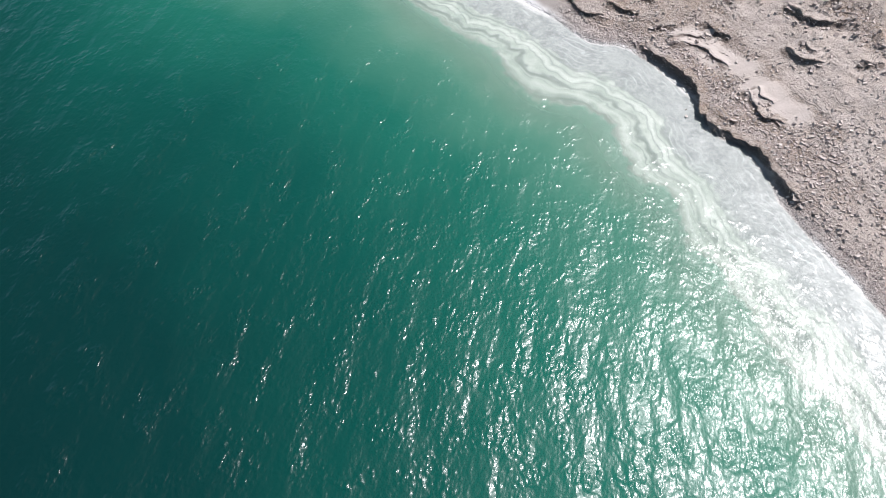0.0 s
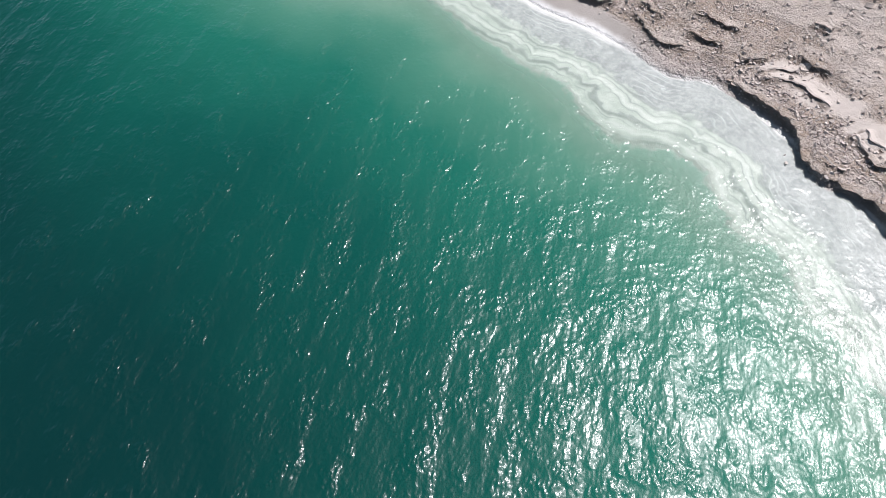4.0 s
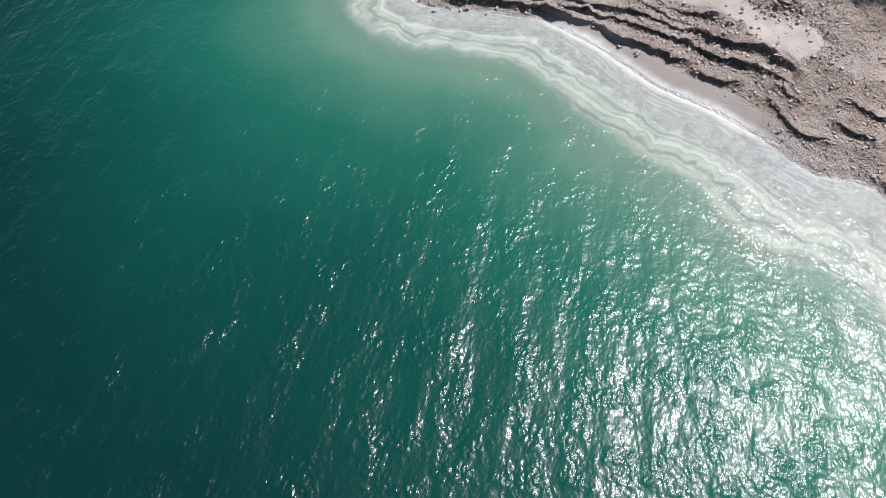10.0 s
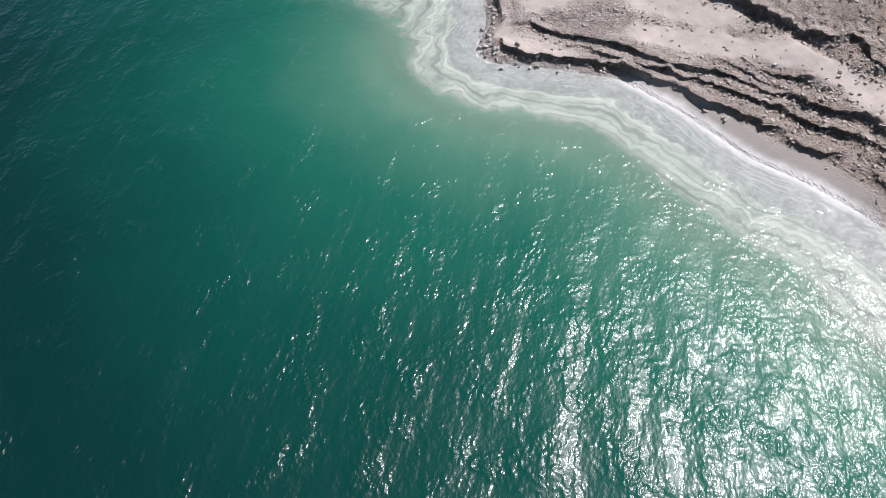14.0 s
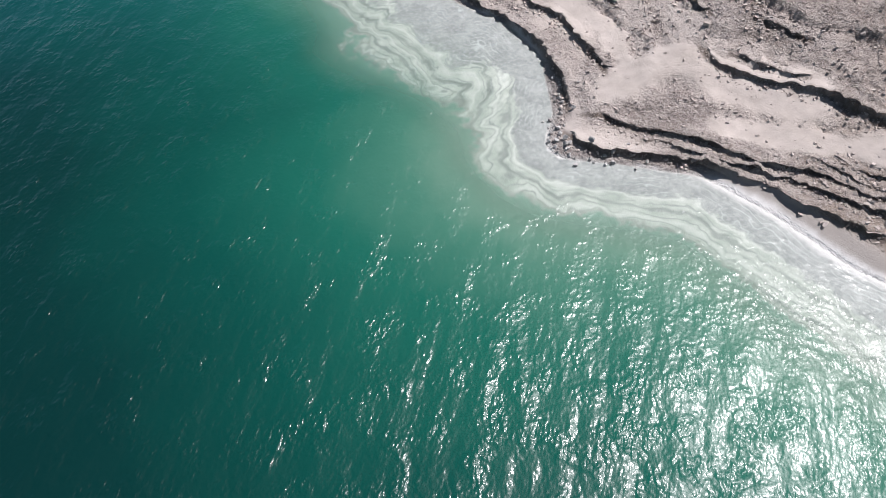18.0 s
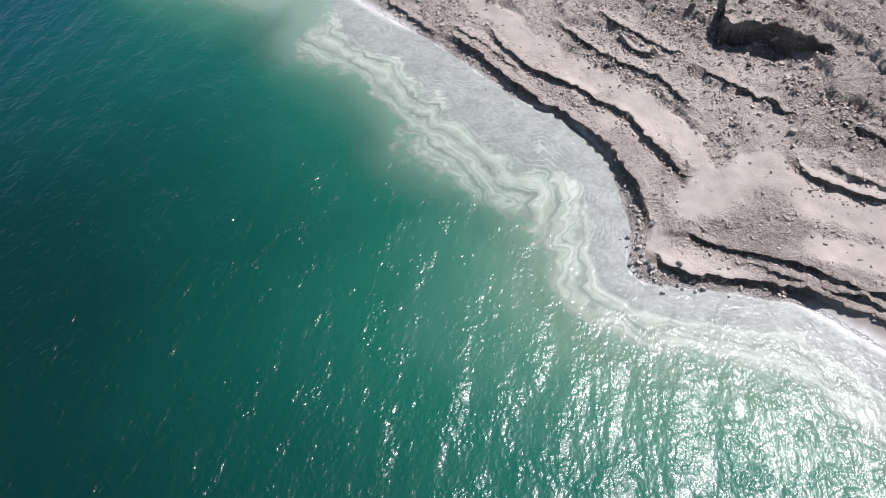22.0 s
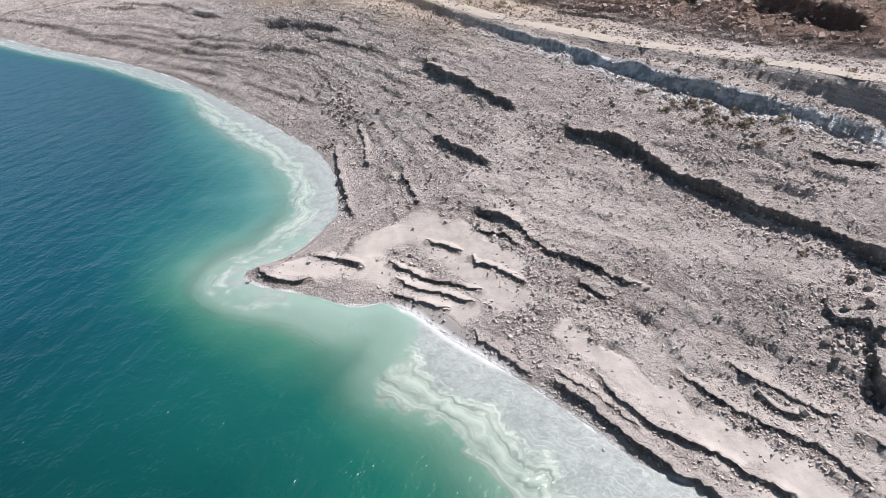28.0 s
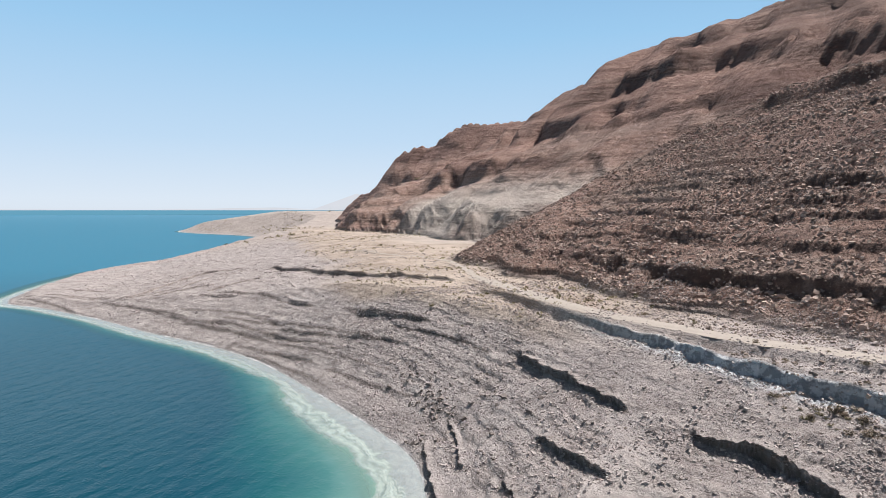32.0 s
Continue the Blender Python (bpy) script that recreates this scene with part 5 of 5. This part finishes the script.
def crust(line, h, root):
    """The unbroken overhanging crust along a scarp: a ragged lip that juts out over the hollow below."""
    seg = np.hypot(*np.diff(line[:, :2], axis=0).T)
    at = np.r_[0, np.cumsum(seg)]
    s = np.arange(0.05 * at[-1], 0.95 * at[-1], 0.16)
    if len(s) < 4:
        return
    x, y = np.interp(s, at, line[:, 0]), np.interp(s, at, line[:, 1])
    ex, ey = np.interp(s + 0.4, at, line[:, 0]) - np.interp(s - 0.4, at, line[:, 0]), np.interp(s + 0.4, at, line[:, 1]) - np.interp(s - 0.4, at, line[:, 1])
    ln = np.hypot(ex, ey) + 1e-9
    nx, ny = ey / ln, -ex / ln
    off = 0 * s
    for _ in range(4):
        off = 0.5 * off - 0.5 * lip_noise(x + nx * off, y + ny * off, h)
    half = face_width(y)
    rag = 0.34 * fbm(s * 1.1, 0 * s + h, 4, 151, 0.7) + 0.08 * fbm(s * 4, 0 * s, 2, 152)
    out = off - 0.75 * half - (0.03 + 0.10 * min(h, 1.2)) * smooth(-0.5, 0.3, fbm(s * 0.5, 0 * s, 2, 153)) + rag
    thick = 0.05 + 0.10 * min(h, 1.0) * (1 + fbm(s * 0.9, 0 * s, 3, 154))
    ends = smooth(0, 1.4, s - s[0]) * smooth(0, 1.4, s[-1] - s)
    out = off + half + (out - off - half) * ends
    top = height(x + nx * (off + half + 0.2), y + ny * (off + half + 0.2))[0]
    back = height(x + nx * (off + half + 0.6), y + ny * (off + half + 0.6))[0]
    rows = [(off + half + 0.6, back - 0.03), (off + half + 0.2, top + 0.02), (0.5 * (out + off + half), top + 0.02 + 0.02 * rag), (out, top - 0.02), (out + 0.05, top - thick), (off + half + 0.1, top - thick - 0.08)]
    vs = np.stack([np.stack([x + nx * o, y + ny * o, z], 1) for o, z in rows], 1)
    n, k = len(s), len(rows)
    i = np.arange(n * k).reshape(n, k)
    fs = np.stack([i[:-1, :-1], i[1:, :-1], i[1:, 1:], i[:-1, 1:]], -1).reshape(-1, 4)
    mesh = mesh_of("crust", vs.reshape(-1, 3) - np.array(root.location), fs, GROUND)
    d = np.repeat(np.maximum(shore_distance(x, y), 0) + 1.5, k)
    ochre = np.repeat(1 - smooth(36, 58, y), k)
    for key, v in (("shore", d), ("ochre", ochre), ("sand", np.repeat(sandiness(x, y, np.maximum(shore_distance(x, y), 1.5)), k))):
        mesh.attributes.new(key, "FLOAT", "POINT").data.foreach_set("value", v.astype(np.float32))
    ob = new("crust", mesh)
    ob.parent = root


def ledge(line, h, seed):
    """A scarp's broken edge: an anchor with a row of overhanging slabs."""
    rnd = random.Random(seed)
    seg = np.hypot(*np.diff(line[:, :2], axis=0).T)
    at = np.r_[0, np.cumsum(seg)]
    big = min(0.6, 0.26 + 0.3 * h)
    rows, s = [], 0.07 * at[-1]
    while s < 0.93 * at[-1]:
        size = big * (0.4 + 1.1 * rnd.random() ** 2)
        x, y = np.interp(s, at, line[:, 0]), np.interp(s, at, line[:, 1])
        x2, y2 = np.interp(s + 0.3, at, line[:, 0]), np.interp(s + 0.3, at, line[:, 1])
        t = Vector((x2 - x, y2 - y, 0)).normalized()
        inward = Vector((t.y, -t.x, 0))
        off = 0.0
        for _ in range(3):
            off = -float(lip_noise(np.array([x + inward.x * off]), np.array([y + inward.y * off]), h)[0])
        rows.append((x, y, t, inward, off, size))
        s += size * (rnd.uniform(0.5, 1.2) if rnd.random() < 0.45 else rnd.uniform(2.0, 7.0))
    if not rows:
        return None
    px = np.array([r[0] + r[3].x * (r[4] + 0.25 * r[5]) for r in rows])
    py = np.array([r[1] + r[3].y * (r[4] + 0.25 * r[5]) for r in rows])
    pz = height(px, py)[0]
    root = new("eroded_ledge")
    root.location = (px[len(px) // 2], py[len(px) // 2], pz[len(px) // 2])
    if line is not GREY_BED:
        crust(line, h, root)
    for k, (x, y, t, inward, off, size) in enumerate(rows):
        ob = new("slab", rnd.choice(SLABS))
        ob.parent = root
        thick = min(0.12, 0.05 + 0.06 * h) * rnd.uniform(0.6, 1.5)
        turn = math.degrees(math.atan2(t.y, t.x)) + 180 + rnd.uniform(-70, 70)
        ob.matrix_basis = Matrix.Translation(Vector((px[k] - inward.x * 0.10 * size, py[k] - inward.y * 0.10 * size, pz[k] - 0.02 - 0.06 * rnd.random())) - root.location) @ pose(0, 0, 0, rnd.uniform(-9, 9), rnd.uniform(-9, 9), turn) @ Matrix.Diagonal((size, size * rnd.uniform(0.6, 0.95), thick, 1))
    return tagged(root, "pale marl scarp edge of cracked overhanging crust slabs", "ledge", "ledges of the eroded bank")


for k, (line, h, w) in enumerate(SCARPS):
    if line[:, 1].max() < 165:
        ledge(line, h, k)


def talus():
    """Crumbled stones along and below the scarps: places and sizes."""
    out = []
    for line, h, w in SCARPS:
        if line[:, 1].min() > 200:
            continue
        seg = np.hypot(*np.diff(line, axis=0).T)
        at = np.r_[0, np.cumsum(seg)]
        n = int(at[-1] * (9 + 14 * h))
        s = rng.uniform(0.04, 0.96, n) * at[-1]
        x, y = np.interp(s, at, line[:, 0]), np.interp(s, at, line[:, 1])
        dx, dy = np.interp(s + 0.3, at, line[:, 0]) - x, np.interp(s + 0.3, at, line[:, 1]) - y
        ln = np.hypot(dx, dy) + 1e-6
        off = -0.05 - 0.2 * h - np.abs(rng.normal(0, 0.4 + 0.6 * h, n))
        size = 0.07 * (3 + 2 * h) ** (rng.uniform(0, 1, n) ** 2.4)
        out.append(np.stack([x + dy / ln * off, y - dx / ln * off, size]))
    x, y, size = np.concatenate(out, 1)
    keep = (shore_distance(x, y) > 0.25) & ((y < 36) | (y > 52) | (shore_distance(x, y) > 1.9))
    return x[keep], y[keep], size[keep]


rubble("scarp_talus", *talus(), MARL_STONE, "crumbled marl stones fallen along the foot of the scarps")


# ---- boulders ----
BOULDERS = [mesh_of("boulder", *stone_shape(50 + k, 2), MARL_STONE) for k in range(6)]
CRUSTED = [mesh_of("boulder", *stone_shape(70 + k, 2), GREY_STONE) for k in range(5)]


def boulders(points, meshes, label, group, seed):
    rnd = random.Random(seed)
    p = np.array([(a, b) for a, b, _ in points])
    z = height(p[:, 0], p[:, 1])[0]
    for (x, y, size), zz in zip(points, z):
        ob = new("boulder", rnd.choice(meshes))
        ob.matrix_basis = Matrix.Translation((x, y, max(zz, -0.25) + 0.16 * size)) @ pose(0, 0, 0, rnd.uniform(-25, 25), rnd.uniform(-25, 25), rnd.uniform(0, 360)) @ Matrix.Scale(size, 4)
        tagged(ob, label, "boulder", group)


rnd = random.Random(12)


def around(line, n, spread, lo, hi, shift=0.0):
    """Places strewn below a scarp's line."""
    out = []
    for _ in range(n):
        k = rnd.randrange(len(line) - 1)
        f = rnd.random()
        p = line[k] * (1 - f) + line[k + 1] * f
        t = line[k + 1] - line[k]
        t = t / (np.hypot(t[0], t[1]) + 1e-9)
        off = shift - abs(rnd.gauss(0, spread))
        out.append((float(p[0] + t[1] * off), float(p[1] - t[0] * off), lo * (hi / lo) ** (rnd.random() ** 2)))
    return out


fallen = []
for line, h, w in MAIN_SCARPS:
    if line[:, 1].max() < 165:
        fallen += around(line, int(2 + 3 * h), 0.8 + 0.5 * h, 0.25, 0.5 + 0.28 * h)
boulders(fallen, BOULDERS, "pale broken marl boulder fallen below an eroded ledge", "fallen boulders on the bank", 3)
foot = np.array([(14.6, 63.0), (13.2, 60.8), (11.6, 58.8), (10.9, 57.2), (11.6, 56.0), (13.4, 55.0), (15.6, 53.8)])
cape = []
for _ in range(64):
    f = rnd.random() * (len(foot) - 1.001)
    p = foot[int(f)] * (1 - f % 1) + foot[int(f) + 1] * (f % 1)
    cape.append((p[0] - 0.2 + rnd.gauss(0, 0.38), p[1] + rnd.gauss(0, 0.38), 0.2 + 0.5 * rnd.random() ** 2))
cape += [(-6.5 + rnd.gauss(0, 1.6), 106.6 + rnd.gauss(0, 0.9), rnd.uniform(0.3, 0.8)) for _ in range(12)]
cape += [(3.6 + rnd.gauss(0, 0.4), 119 + rnd.gauss(0, 2.5), rnd.uniform(0.4, 1.0)) for _ in range(10)]
boulders(cape, CRUSTED, "grey salt-crusted boulder at the water's edge", "shore boulders", 5)
big = [(x, y, s) for x, y, s in [(29.9, 75.8, 1.35), (29, 73.9, 1.17), (25.7, 74.2, 1.17), (28, 71.9, 1.26), (31.3, 78.4, 1.35), (34.2, 73.4, 1.44), (27.2, 75.5, 1.08), (28.5, 76.4, 0.99), (27.8, 70.8, 1.08), (27.5, 73.2, 1.35), (32.4, 73.4, 1.26), (26.1, 75.5, 0.9), (31.3, 77.1, 1.44), (29.6, 72, 0.81), (26, 71.7, 0.9)]]
CRAG_STONE = stone_material("crag_stone", (0.15, 0.125, 0.112), (0.37, 0.315, 0.285))
boulders(big, [mesh_of("boulder", *stone_shape(90 + k, 2), CRAG_STONE) for k in range(5)], "large tilted block of eroded marl in a collapsed gully", "collapsed blocks", 7)


# ---- dry shrubs ----
def leaf_material(name, dark, light):
    n = Nodes(name)
    info = n.t.nodes.new("ShaderNodeObjectInfo")
    isle = n.t.nodes.new("ShaderNodeNewGeometry").outputs["Random Per Island"]
    pick = n.math("FRACT", n.math("ADD", info.outputs["Random"], isle))
    return n.finish(n.mix(pick, dark, light), 0.85, None, 0.2)


OLIVE = leaf_material("dry_foliage", (0.22, 0.19, 0.11), (0.44, 0.38, 0.22))
STRAW = leaf_material("withered_foliage", (0.20, 0.155, 0.11), (0.42, 0.34, 0.24))
TWIG = leaf_material("twigs", (0.09, 0.07, 0.055), (0.20, 0.16, 0.12))


def part(name, vs, fs, mat, parent, label=""):
    ob = new(name, mesh_of(name, np.array(vs, float), np.array(fs), mat))
    ob.parent = parent
    return tagged(ob, label) if label else ob


def shrub(seed, leaves, label, lean=1.0):
    """A low bush about 1 m wide: twigs fanning from the root and a ragged cloud of small leaf sprigs."""
    r = random.Random(seed)
    root = new("shrub")
    vs, fs, tips = [], [], []
    for k in range(16):
        a, up = r.uniform(0, 6.28), r.uniform(0.25, 1.0)
        tip = Vector((0.5 * math.cos(a) * (1.2 - 0.7 * up), 0.5 * math.sin(a) * (1.2 - 0.7 * up), 0.55 * up * lean))
        side = Vector((-math.sin(a), math.cos(a), 0)) * 0.018
        b = len(vs)
        vs += [side[:], (-side)[:], (side.x * 0.3, side.y * 0.3, 0.05), (tip + side * 0.3)[:], (tip - side * 0.3)[:], (tip + Vector((0, 0, 0.015)))[:]]
        fs += [(b, b + 1, b + 4), (b, b + 4, b + 3), (b + 2, b + 5, b + 4), (b + 2, b + 4, b + 1), (b, b + 3, b + 5), (b, b + 5, b + 2)]
        tips.append(tip)
    part("twigs", vs, fs, TWIG, root)
    vs, fs = [], []
    for k in range(420):
        c = r.choice(tips) * r.uniform(0.45, 1.08) + Vector((r.gauss(0, 0.075), r.gauss(0, 0.075), r.gauss(0, 0.05)))
        c.z = max(c.z, 0.02)
        u = Vector((r.gauss(0, 1), r.gauss(0, 1), r.gauss(0, 1))).normalized() * r.uniform(0.03, 0.065)
        w = Vector((r.gauss(0, 1), r.gauss(0, 1), r.gauss(0, 1))).cross(u).normalized() * r.uniform(0.012, 0.03)
        b = len(vs)
        vs += [(c - u)[:], (c + w)[:], (c + u)[:], (c - w)[:]]
        fs += [(b, b + 1, b + 2), (b, b + 2, b + 3)]
    part("foliage", vs, fs, leaves, root)
    return tagged(root, label, "shrub", "dry shrubs")


def plant(kinds, points, seed):
    r = random.Random(seed)
    p = np.array(points)
    z = height(p[:, 0], p[:, 1])[0]
    for (x, y, size), zz in zip(points, z):
        copy_thing(r.choice(kinds), pose(x, y, zz - 0.02, 0, 0, r.uniform(0, 360)) @ Matrix.Diagonal((size * r.uniform(0.85, 1.2), size, size * r.uniform(0.7, 1.0), 1)))


first = [shrub(k, OLIVE if k < 3 else STRAW, "olive-green dry desert shrub on stony ground" if k < 3 else "withered straw-coloured desert shrub on stony ground") for k in range(6)]
spots = []
for k in range(46):
    r = random.Random(k)
    f = r.random()
    spots.append((34.5 + 8.2 * f + r.gauss(0, 0.9), 109 - 12.5 * f + r.gauss(0, 1.4), 0.45 + 0.9 * r.random()))
spots += [(random.Random(k + 7).uniform(38, 52), random.Random(k + 300).uniform(95, 190), random.Random(k + 500).uniform(0.5, 1.2)) for k in range(40)]
spots += [(random.Random(k + 17).uniform(22, 34), random.Random(k + 330).uniform(70, 130), random.Random(k + 510).uniform(0.3, 0.7)) for k in range(16)]
z0 = height(np.array([s[0] for s in spots[:6]]), np.array([s[1] for s in spots[:6]]))[0]
for ob, (x, y, size), zz in zip(first, spots, z0):
    ob.matrix_basis = pose(x, y, zz - 0.02, 0, 0, 40 * x) @ Matrix.Scale(size, 4)
plant(first, spots[6:], 21)
plant(first[:3], [(18.6, 176.5, 2.2), (20.6, 163.5, 0.9), (150, 640, 9), (120, 600, 7), (90, 650, 8), (30, 500, 5), (12, 520, 6), (-20, 700, 8), (0, 760, 9)], 23)


def tuft(seed):
    """A ragged little clump of leaf sprigs about 1 m wide: vertices and triangles."""
    r = random.Random(seed)
    vs, fs = [], []
    for k in range(16):
        a, rad, up = r.uniform(0, 6.28), 0.45 * math.sqrt(r.random()), r.uniform(0.05, 0.5)
        c = Vector((rad * math.cos(a), rad * math.sin(a), up * (1 - rad)))
        for _ in range(3):
            vs.append((c + Vector((r.gauss(0, 0.13), r.gauss(0, 0.13), r.gauss(0, 0.1))))[:])
        fs.append((len(vs) - 3, len(vs) - 2, len(vs) - 1))
    return np.array(vs), np.array(fs)


def plain_scrub(x, y):
    z, d, rock = height(x, y)
    return smooth(12.5, 14, z) * (1 - smooth(0.2, 0.6, rock)) * smooth(-0.1, 0.4, fbm(x * 0.03, y * 0.03, 4, 111))


rubble("scrub", *scatter(9000, -40, 110, 150, 520, 0.5, 1.8, plain_scrub), OLIVE, "low dry olive scrub dotted over the plain", [tuft(k) for k in range(6)], 0.0, "scrub")
rubble("scrub_headland", *scatter(2600, -90, 130, 520, 1050, 1.6, 5.0, lambda x, y: smooth(6, 14, shore_distance(x, y)) * (1 - smooth(0.2, 0.6, height(x, y)[2])) * smooth(0.0, 0.4, fbm(x * 0.012, y * 0.012, 4, 112))), OLIVE, "dark dry scrub along the far headland", [tuft(k) for k in range(6)], 0.0, "scrub")


# ---- far mast and post ----
def box(bm, x, y, z0, z1, half):
    vs = [bm.verts.new((x + sx * half, y + sy * half, z)) for z in (z0, z1) for sx, sy in ((-1, -1), (1, -1), (1, 1), (-1, 1))]
    for f in ((0, 1, 2, 3), (4, 5, 6, 7), (0, 1, 5, 4), (1, 2, 6, 5), (2, 3, 7, 6), (3, 0, 4, 7)):
        bm.faces.new([vs[i] for i in f])


def mast(x, y, tall):
    """A slender lattice mast with cross bracing and a head."""
    root = new("radio_mast")
    steel = Nodes("weathered_steel").finish((0.45, 0.44, 0.43, 1.0), 0.6)
    root.location = (x, y, float(height(np.array([x]), np.array([y]))[0][0]))
    for sx, sy in ((-1, -1), (1, -1), (1, 1), (-1, 1)):
        bm = bmesh.new()
        box(bm, sx * 0.4, sy * 0.4, 0, tall, 0.05)
        mesh = bpy.data.meshes.new("leg")
        bm.to_mesh(mesh), bm.free(), mesh.materials.append(steel)
        new("leg", mesh).parent = root
    for k in range(1, int(tall / 2)):
        bm = bmesh.new()
        for sx, sy, dx, dy in ((-0.5, -0.5, 1, 0), (0.5, -0.5, 0, 1), (0.5, 0.5, -1, 0), (-0.5, 0.5, 0, -1)):
            a, b = Vector((sx, sy, 2 * k)), Vector((sx + dx, sy + dy, 2 * k + 1.6))
            v = [bm.verts.new(p) for p in (a, a + Vector((0, 0, 0.15)), b + Vector((0, 0, 0.15)), b)]
            bm.faces.new(v)
        bmesh.ops.solidify(bm, geom=bm.faces[:], thickness=0.06)
        mesh = bpy.data.meshes.new("brace")
        bm.to_mesh(mesh), bm.free(), mesh.materials.append(steel)
        new("brace", mesh).parent = root
    return tagged(root, "slender grey steel lattice mast on the far headland", "mast")


mast(28.0, 900.0, 14)
